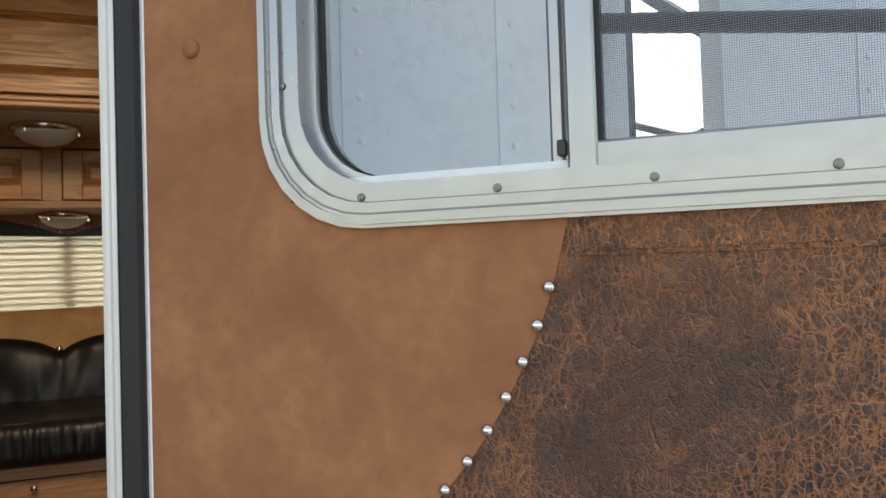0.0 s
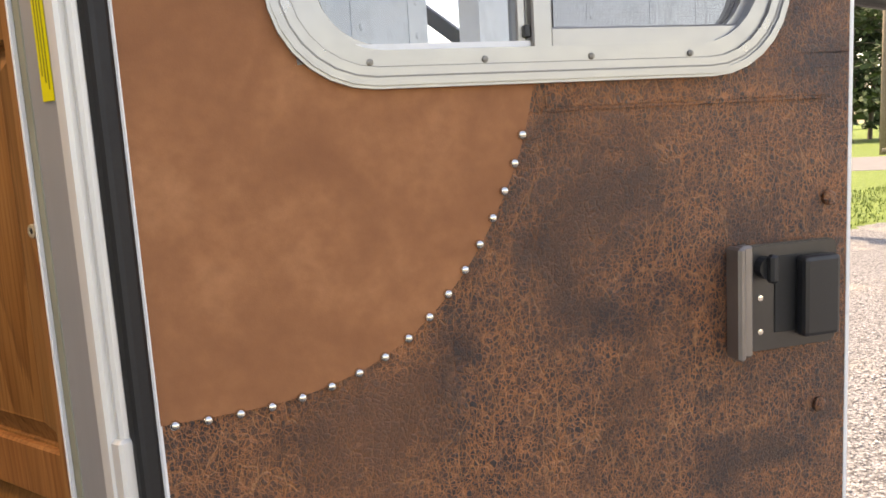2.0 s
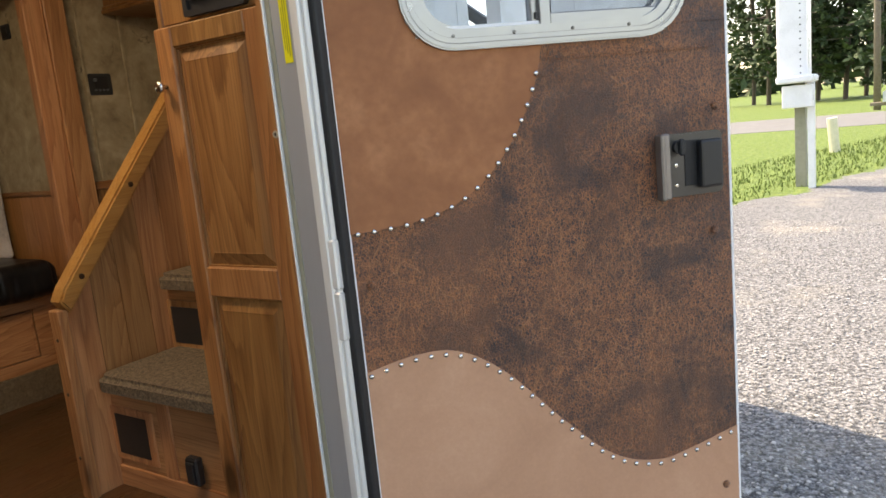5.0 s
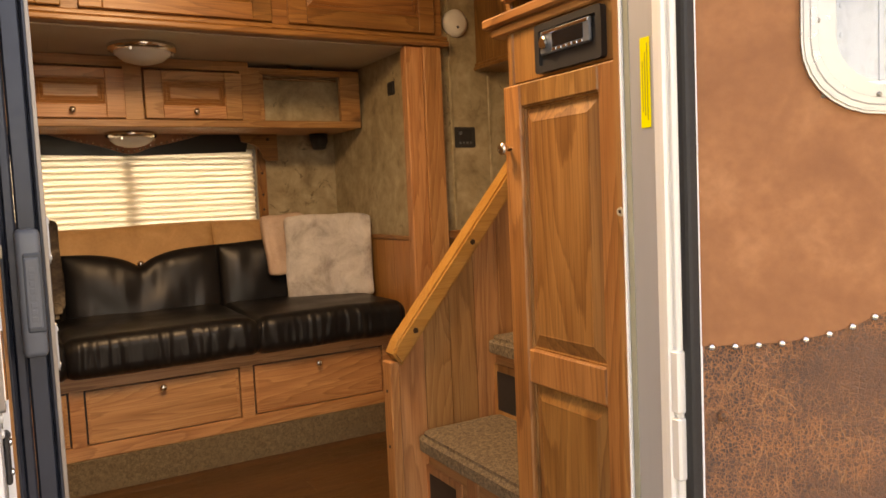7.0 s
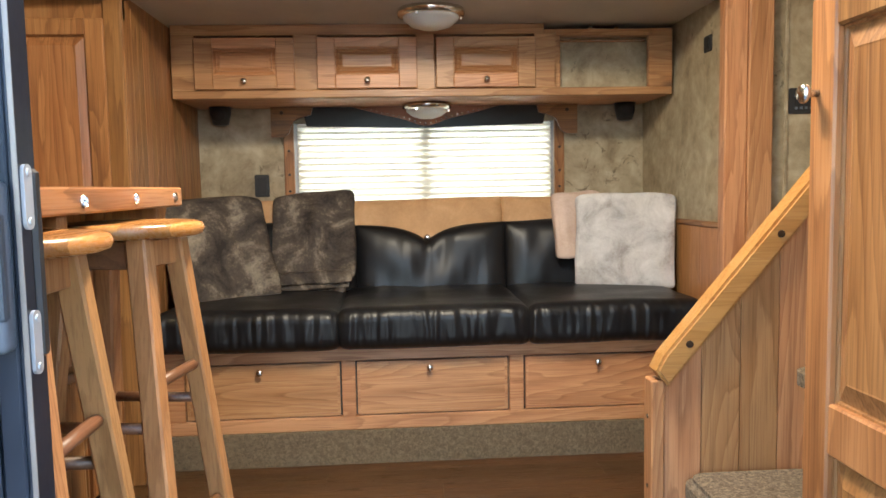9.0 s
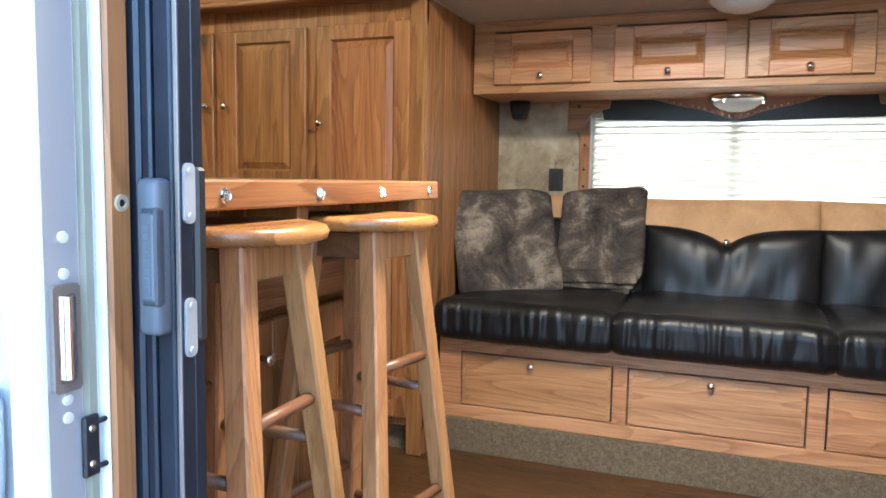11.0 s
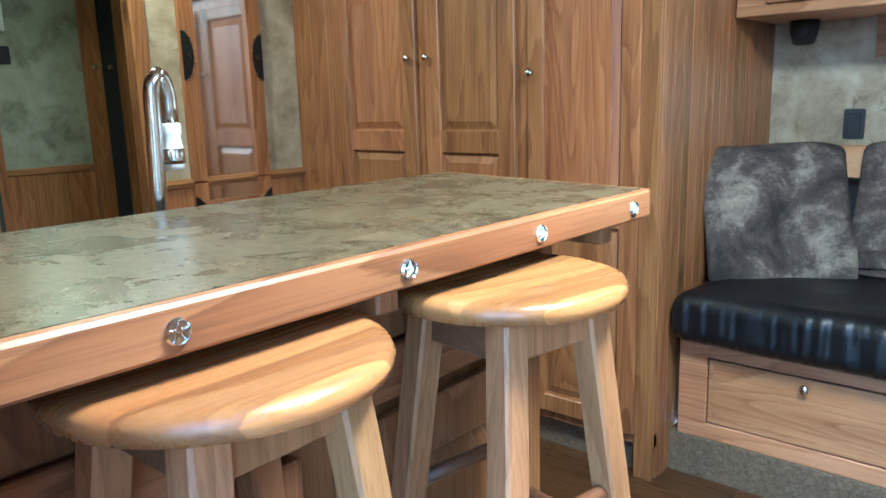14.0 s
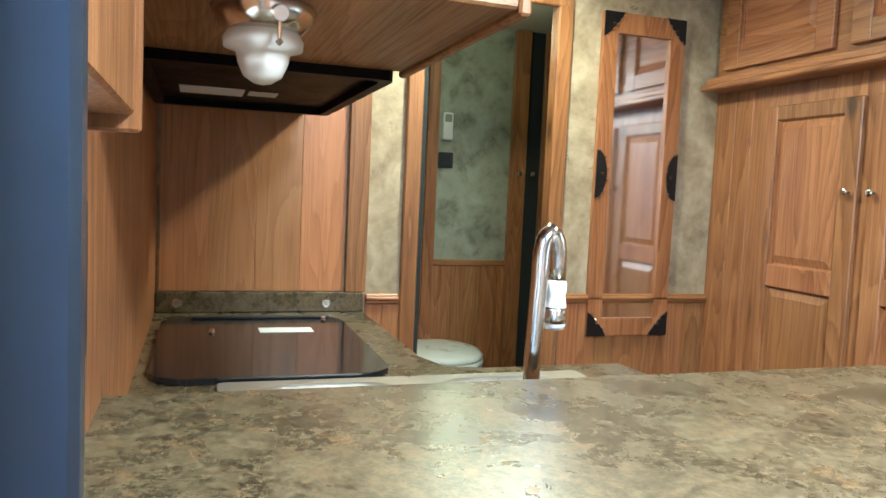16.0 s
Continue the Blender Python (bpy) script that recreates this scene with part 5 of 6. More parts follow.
dome("dome_lamp", (0.0, 2.88, 1.545), 0.115, False, "unlit nickel dome lamp under the slide-out ceiling")
dome("dome_lamp", (0.0, 3.34, 1.277), 0.10, False, "unlit nickel dome lamp under the sofa cupboards", 0.05)
dome("dome_lamp", (-2.05, 1.75, 1.95), 0.125, True, "lit nickel dome lamp added unseen on the main ceiling")
# dome made up to carry the added light over the drawers, out of view
dome("dome_lamp", (-0.05, 1.5, 1.95), 0.125, True, "lit nickel dome lamp added unseen on the main ceiling")

# ---- cupboards over the sofa ----
oc = thing("overhead_cabinet", (0, 3.28, 1.28), "honey timber cupboards over the sofa with an open niche", "cabinet")
part("bottom", box(-0.948, 0.935, 3.10, 3.474, 1.278, 1.296, 0.002), PX, oc)
part("side", box(0.915, 0.935, 3.10, 3.474, 1.296, 1.52, 0.002), PZ, oc)
part("side", box(0.44, 0.455, 3.118, 3.474, 1.296, 1.52, 0.002), PZ, oc)
part("carcass", box(-0.948, 0.44, 3.13, 3.474, 1.297, 1.54, 0), PX, oc)
part("niche_back", box(0.455, 0.915, 3.165, 3.175, 1.296, 1.505, 0), WALLPAPER, oc, "mottled hide-print niche lining")
part("top", box(0.44, 0.935, 3.10, 3.474, 1.505, 1.525, 0.002), PX, oc)
part("face_frame", join(box(-0.948, 0.44, 3.095, 3.13, 1.505, 1.545, 0.003), box(-0.948, 0.935, 3.092, 3.118, 1.276, 1.306, 0.003), *[box(a, b, 3.096, 3.13, 1.30, 1.51, 0.002) for a, b in ((-0.948, -0.86), (-0.502, -0.412), (-0.048, 0.022), (0.40, 0.485))]), PX, oc)
part("niche_frame", join(box(0.478, 0.50, 3.096, 3.12, 1.302, 1.508, 0.002), box(0.842, 0.935, 3.094, 3.12, 1.302, 1.525, 0.002), box(0.485, 0.86, 3.094, 3.12, 1.498, 1.524, 0.002)), PX, oc)
for a, b in ((-0.864, -0.498), (-0.416, -0.044), (0.026, 0.404)):
    cabinet_door(oc, facing((a, 3.097, 1.308), (1, 0, 0), (0, -1, 0)), b - a, 0.188, [(0.052, 0.15)], ((b - a) / 2, 0.028), 0.068, PX, PX, True, 0.016)
solo("niche_rail", join(cyl((0.50, 3.145, 1.488), (0.842, 3.145, 1.488), 0.005), *[lathe([(0.008, 0), (0.010, 0.006), (0.004, 0.014)], (x, 3.11, 1.525), (0, 0, 1), 10) for x in (0.62, 0.72)]), NICKEL, "small nickel rail in the niche", "rail")
for x, nm in ((-0.845, "black corner speaker under the sofa cupboards"), (0.845, "black corner speaker under the sofa cupboards")):
    s = thing("speaker", (x, 3.43, 1.278), nm, "speaker", "corner speakers")
    part("cabinet_shell", lathe([(0.02, -0.075), (0.032, -0.07), (0.042, -0.03), (0.045, 0.0)], (x, 3.40, 1.278), (0, 0, 1), 16), BLACK, s, "", True)
    part("grille", lathe([(0.030, 0), (0.026, 0.004), (0.002, 0.008)], (x, 3.357, 1.245), (0, -1, 0), 14), RUBBER, s, "", True)


def plate(name, m, w, h, label, kind=0):
    t = thing(name, m.translation, label, "outlet", local=False)
    part("cover", moved(prism(rounded(-w / 2, w / 2, -h / 2, h / 2, 0.006, 2), 0.005, I4, 0.0015), m @ Matrix.Diagonal((1, 1, 1, 1))), BLACK, t)
    part("face", moved(box(-w * 0.3, w * 0.3, 0.005, 0.009, -h * 0.36, h * 0.36, 0.001), m), RUBBER, t)
    if kind:
        part("knob", moved(lathe([(0.008, 0), (0.007, 0.008), (0.001, 0.009)], (-w * 0.25, 0.006, h * 0.2), (0, 1, 0), 12), m), GREYPLASTIC, t)
        for k in range(4):
            part("button", moved(box(-w * 0.32 + k * w * 0.17, -w * 0.22 + k * w * 0.17, 0.008, 0.011, -h * 0.32, -h * 0.22, 0.001), m), GREYPLASTIC, t)
    return t


plate("wall_outlet", facing((-0.70, 3.475, 0.955), (1, 0, 0), (0, -1, 0)), 0.062, 0.095, "black wall outlet beside the window")
plate("tank_monitor", facing((1.21, 2.66, 1.196), (1, 0, 0), (0, -1, 0)), 0.10, 0.085, "black control panel with buttons on the wall", 1)
plate("wall_switch", facing((0.95, 2.80, 1.41), (0, 1, 0), (-1, 0, 0)), 0.062, 0.055, "small black switch on the slide-out wall")
sd = thing("smoke_alarm", (1.18, 2.64, 1.66), "round white smoke alarm on the wall", "alarm")
part("shell", lathe([(0.055, 0), (0.055, 0.018), (0.04, 0.03), (0.001, 0.034)], (1.18, 2.66, 1.66), (0, -1, 0), 28), WHITEPLASTIC, sd, "", True)
part("test_button", lathe([(0.006, 0), (0.005, 0.003), (0.001, 0.004)], (1.18, 2.628, 1.64), (0, -1, 0), 10), GREYPLASTIC, sd)

# ---- cupboards above the slide-out opening ----
hc = thing("header_cabinet", (0.08, 2.7, 1.55), "honey timber cupboards above the slide-out opening", "cabinet")
part("body", box(-0.955, 1.10, 2.625, 3.05, 1.575, 1.945, 0), WX, hc)
part("bottom_moulding", join(box(-0.955, 1.112, 2.585, 2.66, 1.55, 1.572, 0.005), box(-0.955, 1.108, 2.592, 2.64, 1.572, 1.59, 0.004)), WX, hc)
for a, b in ((-0.90, -0.27), (-0.22, 0.40), (0.46, 1.06)):
    cabinet_door(hc, facing((a, 2.624, 1.60), (1, 0, 0), (0, -1, 0)), b - a, 0.32, [(0.06, 0.26)], None, 0.07, WX, WX, True, 0.018)
hc2 = thing("upper_cabinet", (1.45, 2.5, 1.47), "honey timber cupboard over the stairs", "cabinet")
part("body", box(1.28, 1.6, 2.36, 2.658, 1.50, 1.945, 0.003), WZ, hc2)
part("bottom_moulding", join(box(1.265, 1.6, 2.345, 2.658, 1.472, 1.488, 0.004), box(1.272, 1.6, 2.352, 2.658, 1.488, 1.502, 0.003)), WX, hc2)

# ---- tall cupboards ----
tc = thing("tall_cabinet", (-1.65, 2.8, 0), "run of tall honey timber cupboards with raised panels", "cabinet")
part("body", join(box(-2.38, -0.972, 2.66, 2.99, 0.1, 1.94, 0)), WZ, tc)
part("face_frame", join(*[box(a, b, 2.636, 2.66, 0.10, 1.54, 0.003) for a, b in ((-2.42, -2.32), (-2.32, -2.235), (-2.235, -2.16), (-1.80, -1.745), (-1.41, -1.35), (-1.015, -0.955))], box(-2.235, -0.955, 2.637, 2.66, 1.46, 1.54, 0.002), box(-2.235, -0.955, 2.637, 2.66, 0.10, 0.14, 0.002)), WZ, tc)
part("toe_kick", box(-2.42, -0.957, 2.68, 2.70, -0.004, 0.10, 0), PLINTH, tc, "olive brown carpet toe kick")
part("end_pilaster", box(-1.012, -0.957, 2.628, 2.64, 0.0, 1.54, 0.003), WZ, tc)
for a, b, kn in ((-2.168, -1.792, (0.352, 1.072)), (-1.752, -1.402, (0.018, 1.07))):
    cabinet_door(tc, facing((a, 2.637, 0.13), (1, 0, 0), (0, -1, 0)), b - a, 1.335, [(0.055, 0.772), (0.842, 1.29)], kn, 0.062)
cabinet_door(tc, facing((-1.358, 2.637, 0.13), (1, 0, 0), (0, -1, 0)), 0.348, 1.335, [(0.055, 0.58), (0.655, 1.285)], (0.018, 1.005), 0.055)
uc = thing("upper_cabinet", (-1.65, 2.75, 1.54), "honey timber cupboards above the tall doors", "cabinet")
part("body", box(-2.38, -0.957, 2.60, 2.99, 1.545, 1.945, 0.002), WX, uc)
part("bottom_moulding", join(box(-2.40, -0.95, 2.545, 2.66, 1.535, 1.555, 0.005), box(-2.39, -0.95, 2.56, 2.66, 1.555, 1.578, 0.004)), WX, uc)
for a, b in ((-2.33, -1.88), (-1.82, -1.40), (-1.36, -0.99)):
    cabinet_door(uc, facing((a, 2.60, 1.60), (1, 0, 0), (0, -1, 0)), b - a, 0.30, [(0.06, 0.24)], None, 0.065, WX, WX, True, 0.018)
sidep = thing("cabinet_end_panel", (-0.955, 3.05, 0), "upright honey boards closing the end of the tall cupboards", "panel", kind="structure")
planks(sidep, facing((-0.97, 2.66, 0.0), (0, 1, 0), (1, 0, 0)), 0.815, 1.54, 0.051, WZ, thick=0.014)

# ---- galley counters ----
lc = thing("galley_counter", (-1.6, 1.3, 0.74), "brown olive laminate galley worktop with an upstand", "worktop")
o = [(-0.97, 0.802), (-2.418, 0.802), (-2.418, 1.392), (-1.80, 1.392), (-1.70, 1.42), (-1.672, 1.50), (-1.672, 1.83), (-1.55, 1.842), (-0.97, 1.80)]
bm = bmesh.new()
fc = bm.faces.new([bm.verts.new((a, b, 0.742)) for a, b in o])
r = bmesh.ops.extrude_face_region(bm, geom=[fc])
bmesh.ops.translate(bm, verts=[q for q in r["geom"] if isinstance(q, bmesh.types.BMVert)], vec=(0, 0, 0.036))
part("top", bm, LAMINATE, lc)
up = part("upstand", box(-2.418, -2.40, 0.802, 1.392, 0.779, 0.838, 0.003), LAMINATE, lc)
for yy in (0.86, 1.28):
    concho(up, (-2.40, yy, 0.805), (1, 0, 0), 0.014)
cb = thing("galley_cabinet", (-1.6, 1.2, 0), "honey timber galley base cabinets", "cabinet")
part("body", join(box(-2.41, -0.98, 0.81, 1.36, 0.06, 0.741, 0), box(-1.62, -0.98, 1.36, 1.79, 0.06, 0.741, 0)), WZ, cb)
hob = thing("hob", (-1.97, 1.08, 0.778), "black glass hob cover set in the worktop", "hob")
bm = bmesh.new()
fc = bm.faces.new([bm.verts.new((a, b, 0.7795)) for a, b in rounded(-2.26, -1.61, 0.828, 1.29, 0.07, 6)])
r = bmesh.ops.extrude_face_region(bm, geom=[fc])
bmesh.ops.translate(bm, verts=[q for q in r["geom"] if isinstance(q, bmesh.types.BMVert)], vec=(0, 0, 0.012))
part("glass_lid", bm, DARKPANE, hob)
part("hinge_bar", box(-2.24, -2.22, 0.9, 1.26, 0.792, 0.799, 0.003), BLACK, hob)
part("lid_notice", box(-2.09, -2.03, 1.06, 1.19, 0.7918, 0.7926, 0), PAPER, hob, "small grey notice")
for a, b in ((-2.20, 1.24), (-2.05, 0.95)):
    part("knob", lathe([(0.009, 0), (0.007, 0.008), (0.001, 0.009)], (a, b, 0.7915), (0, 0, 1), 12), NICKEL, hob)
sk = thing("sink", (-1.3, 1.32, 0.78), "double-bowl stainless steel sink let into the worktop behind the bar", "sink")
for y0, y1, i0, i1 in ((0.95, 1.3125, 0.99, 1.295), (1.3125, 1.68, 1.33, 1.64)):
    bm = bmesh.new()
    outer, inner = rounded(-1.60, -1.06, y0, y1, 0.012, 6), rounded(-1.565, -1.10, i0, i1, 0.10, 6)
    well = rounded(-1.535, -1.13, i0 + 0.03, i1 - 0.03, 0.08, 6)
    rows = []
    for ol, z in ((outer, 0.778), (outer, 0.785), (inner, 0.786), (inner, 0.782), (well, 0.66)):
        rows.append([bm.verts.new((a, b, z)) for a, b in ol])
    for p, q in zip(rows, rows[1:]):
        for i in range(len(p)):
            bm.faces.new((p[i], p[(i + 1) % len(p)], q[(i + 1) % len(p)], q[i]))
    bm.faces.new(rows[-1])
    bowl = part("bowl", bm, SINKSTEEL, sk, "brushed steel bowl with a flat rim")
    part("drain", lathe([(0.034, 0.0), (0.032, 0.003), (0.02, 0.001), (0.001, 0.001)], (-1.33, (i0 + i1) / 2, 0.6605), (0, 0, 1), 18), CHROME, bowl)
fa = thing("faucet", (-1.03, 1.285, 0.79), "brushed steel gooseneck faucet with white spray head", "faucet")
arc = [(-1.03, 1.304, 0.79), (-1.03, 1.306, 0.95), (-1.03, 1.310, 1.05)] + [(-1.03 - 0.012 * k / 8, 1.310 + 0.015 * (1 - math.cos(math.pi * k / 8)), 1.066 + 0.042 * math.sin(math.pi * k / 8)) for k in range(9)] + [(-1.042, 1.340, 1.035)]
part("neck", tube(arc, 0.0105, 14), NICKEL, fa, "", True)
part("base_collar", lathe([(0.02, 0), (0.019, 0.012), (0.011, 0.02), (0.010, 0.03)], (-1.03, 1.304, 0.79)), ALU, fa, "", True)
hd = part("spray_head", lathe([(0.010, 0.062), (0.0125, 0.058), (0.0125, 0.046), (0.011, 0.044), (0.013, 0.03), (0.014, 0.01), (0.012, 0.0)], (-1.042, 1.340, 0.985)), WHITEPLASTIC, fa, "white plastic spray head", True)
part("chrome_band", lathe([(0.0142, 0.008), (0.0146, 0.014), (0.0146, 0.024), (0.0138, 0.028)], (-1.042, 1.340, 0.985)), CHROME, hd, "", True)

# ---- breakfast bar ----
bar = thing("breakfast_bar", (-0.75, 1.27, 0.9), "raised laminate bar top with timber edge and star conchos", "bar counter")
bt = [(-0.56, 0.83), (-0.56, 1.722), (-0.955, 1.785), (-0.955, 0.83)]
bm = bmesh.new()
fc = bm.faces.new([bm.verts.new((a, b, 0.915)) for a, b in bt])
r = bmesh.ops.extrude_face_region(bm, geom=[fc])
bmesh.ops.translate(bm, verts=[q for q in r["geom"] if isinstance(q, bmesh.types.BMVert)], vec=(0, 0, 0.030))
part("top", bm, LAMINATE, bar, "mottled brown olive laminate top")
part("edge_board", box(-0.562, -0.547, 0.83, 1.722, 0.909, 0.9445, 0.003), WY, bar, "honey timber edge board")
part("end_board", beam((-0.552, 1.724, 0.927), (-0.955, 1.788, 0.927), 0.014, 0.035, 0.002), WX, bar)
for yy in (0.845, 1.055, 1.267, 1.467, 1.674):
    concho(bar, (-0.547, yy, 0.926), (1, 0, 0))
part("riser_wall", box(-0.962, -0.93, 0.83, 1.775, 0.70, 0.914, 0.002), WY, bar)
bf = thing("bar_cabinet", (-0.72, 1.27, 0), "honey timber cabinet front under the bar", "cabinet")
part("body", box(-0.94, -0.712, 0.83, 1.69, 0.0, 0.914, 0), WZ, bf)
part("face_frame", join(box(-0.713, -0.70, 0.83, 0.90, 0.0, 0.914, 0.002), box(-0.713, -0.70, 1.24, 1.30, 0.0, 0.914, 0.002), box(-0.713, -0.70, 1.63, 1.695, 0.0, 0.914, 0.002), box(-0.713, -0.701, 0.9, 1.63, 0.80, 0.914, 0.002), box(-0.713, -0.701, 0.9, 1.63, 0.0, 0.06, 0.002)), WZ, bf)
for a, b, k in ((0.895, 1.245, 0.03), (1.295, 1.635, 0.31)):
    mm = facing((-0.70, b, 0.05), (0, -1, 0), (1, 0, 0))
    cabinet_door(bf, mm, b - a, 0.67, [(0.06, 0.60)], (0.018, 0.615) if a < 1 else (b - a - 0.02, 0.615), 0.055)
    part("drawer_front", box(-0.70, -0.688, a, b, 0.735, 0.80, 0.003), WY, bf)
for yy in (0.86, 1.27, 1.66):
    part("bracket", join(box(-0.70, -0.665, yy - 0.014, yy + 0.014, 0.80, 0.9085, 0.003), box(-0.665, -0.575, yy - 0.014, yy + 0.014, 0.880, 0.9085, 0.003)), WZ, bf)
plate("wall_outlet", facing((-0.70, 1.45, 0.855), (0, -1, 0), (1, 0, 0)), 0.055, 0.055, "black socket under the bar")

# ---- bar stools ----


def stool(cx, cy, h, r, half, rot):
    t = thing("bar_stool", (0, 0, 0), "round-seated oak bar stool with square splayed legs", "stool", "stools at the bar", local=True)
    part("seat", lathe([(r * 0.90, h - 0.022), (r * 0.98, h - 0.019), (r, h - 0.010), (r * 0.975, h - 0.003), (r * 0.9, h), (r * 0.5, h - 0.001), (0.002, h - 0.0015)], (0, 0, 0), (0, 0, 1), 48), SY, t, "varnished round plank seat", True)
    sp = 0.09
    legs = []
    for sx, sy in ((1, -1), (1, 1), (-1, 1), (-1, -1)):
        top = Vector((sx * half, sy * half, h - 0.022))
        bot = Vector((sx * (half + sp * h), sy * (half + sp * h), 0))
        legs.append((top, bot))
        part("leg", beam(top, bot, 0.030, 0.030, 0.003, (0, 1, 0)), SZ, t)
    for i in range(4):
        (a, _), (b, _) = legs[i], legs[(i + 1) % 4]
        s = Vector((0, 0, 0.024))
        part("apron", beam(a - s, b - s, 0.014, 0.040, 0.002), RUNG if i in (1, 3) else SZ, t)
    for i, zs in enumerate(((0.66, 0.43), (0.60, 0.37), (0.66, 0.43), (0.60, 0.37))):
        for z in zs:
            k = 1 - z / (h - 0.022)
            a = legs[i][0].lerp(legs[i][1], k)
            b = legs[(i + 1) % 4][0].lerp(legs[(i + 1) % 4][1], k)
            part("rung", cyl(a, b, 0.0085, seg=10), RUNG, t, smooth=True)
    t.matrix_world = pose(cx, cy, 0, 0, 0, rot)
    return t


s1 = stool(-0.553, 1.414, 0.892, 0.120, 0.056, -9)
copy_thing(s1, pose(-0.588, 1.110, 0, 0, 0, 1) @ Matrix.Diagonal((1.06, 1.06, 1, 1)))

# ---- partition: backsplash, doorway, mirror ----
bs = thing("backsplash", (FW, 1.1, 0.84), "glossy reddish timber backsplash behind the hob", "panel", kind="structure")
planks(bs, facing((FW, 0.81, 0.84), (0, 1, 0), (1, 0, 0)), 0.52, 1.1, 0.13, BZ, thick=0.006, gap=0.0003)
part("corner_board", box(FW, FW + 0.02, 1.335, 1.398, 0.838, 1.94, 0.003), WZ, bs)
bd = thing("door_1", (FW, 1.78, 0), "open doorway to the bathroom in honey timber casing", "doorway", kind="structure")
part("casing", join(box(FW, FW + 0.018, 1.508, 1.558, 0, 1.80, 0.004), box(FW, FW + 0.018, 1.998, 2.05, 0, 1.80, 0.004), box(FW, FW + 0.019, 1.508, 2.05, 1.76, 1.81, 0.004)), WZ, bd)
part("jamb", join(box(FW - 0.035, FW + 0.004, 1.55, 1.558, 0, 1.78, 0), box(FW - 0.035, FW + 0.004, 1.998, 2.006, 0, 1.78, 0)), WZ, bd)
part("door_edge", box(FW - 0.30, FW - 0.03, 1.565, 1.585, 0.02, 1.75, 0.003), NEARBLACK, bd, "dark edge of the pocket door")
mi = thing("wall_mirror", (FW, 2.31, 0.69), "tall timber-framed mirror with dark studded leather corners", "mirror")
mm = facing((FW, 2.315, 0), (0, 1, 0), (1, 0, 0))
part("frame", moved(ring_prism([(-0.155, 0.69), (0.155, 0.69), (0.155, 1.766), (-0.155, 1.766)], [(-0.102, 0.75), (0.102, 0.75), (0.102, 1.70), (-0.102, 1.70)], 0.002, 0.022), mm), WZ, mi)
part("mirror_glass", moved(box(-0.104, 0.104, 0.006, 0.010, 0.748, 1.702, 0), mm), MIRROR, mi)
s3 = finish(lathe([(0.0042, 0), (0.003, 0.003), (0.0005, 0.004)], (0, 0, 0), (0, 0, 1), 8), "stud", NICKEL, None, True)
for sx, z, shape in ((-1, 0.69, 0), (1, 0.69, 0), (-1, 1.766, 0), (1, 1.766, 0), (-1, 1.235, 1), (1, 1.235, 1)):
    pts = []
    if shape:
        pts = [(sx * (0.156 - 0.040 * math.cos(radians(a))), z + 0.080 * math.sin(radians(a))) for a in range(-90, 91, 15)]
    else:
        up = 1 if z < 1 else -1
        pts = [(sx * 0.156, z)] + [(sx * (0.156 - 0.072 * math.cos(radians(a)) * (1 - 0.22 * math.sin(radians(2 * a)))), z + up * 0.082 * math.sin(radians(a)) * (1 - 0.22 * math.sin(radians(2 * a)))) for a in range(0, 91, 10)]
    ob = part("leather_patch", moved(prism(pts, 0.004, pose(0, 0.022, 0)), mm), SOFA, mi, "dark studded leather patch")
    for p in pts[1::2]:
        s = new("stud", s3)
        s.parent = ob
        w = mm @ Vector((p[0] * 0.985, 0.026, p[1]))
        s.matrix_basis = Matrix.Translation(w - ORG[mi]) @ Matrix.Rotation(radians(90), 4, "Y")
    cx = sum(p[0] for p in pts) / len(pts)
    cz = sum(p[1] for p in pts) / len(pts)
    part("bolt", moved(lathe([(0.007, 0), (0.005, 0.003), (0.001, 0.004)], (cx, 0.026, cz), (0, 1, 0), 12), mm), BRONZE, ob)

# ---- over the galley: cupboard, hood, lamp, side window ----
kc = thing("galley_upper_cabinet", (-1.2, 1.02, 1.34), "honey timber cupboard over the galley", "cabinet")
part("body", join(box(-1.40, -0.935, 0.802, 1.225, 1.342, 1.945, 0.003), box(-2.416, -1.40, 0.802, 1.20, 1.36, 1.945, 0.003)), WX, kc)
part("front_rail", box(-1.42, -0.930, 1.222, 1.236, 1.335, 1.945, 0.003), WZ, kc)
hoo = thing("range_hood", (-1.75, 1.02, 1.32), "black range hood under the galley cupboard", "range hood")
part("shell", moved(ring_prism(rounded(-2.10, -1.41, 0.81, 1.215, 0.02, 3), rounded(-2.08, -1.43, 0.83, 1.195, 0.02, 3), 1.328, 1.359), Matrix(((1, 0, 0, 0), (0, 0, 1, 0), (0, 1, 0, 0), (0, 0, 0, 1)))), HOOD, hoo)
part("baffle", box(-2.09, -1.42, 0.82, 1.205, 1.345, 1.352, 0), HOOD, hoo)
part("notice", box(-1.95, -1.83, 0.87, 1.0, 1.3425, 1.3445, 0), PAPER, hoo, "white paper notice")
part("notice", box(-1.92, -1.85, 1.01, 1.07, 1.3425, 1.3445, 0), PAPER, hoo, "white paper notice")
gl = thing("galley_lamp", (-1.05, 0.975, 1.342), "nickel lamp with frosted bell glass under the cupboard", "lamp")
part("canopy", lathe([(0.0533, 0.0), (0.0568, -0.0054), (0.0499, -0.0198), (0.0396, -0.0306), (0.0344, -0.0324)], (-1.05, 0.975, 1.342), (0, 0, 1), 30), NICKEL, gl, "polished nickel canopy", True)
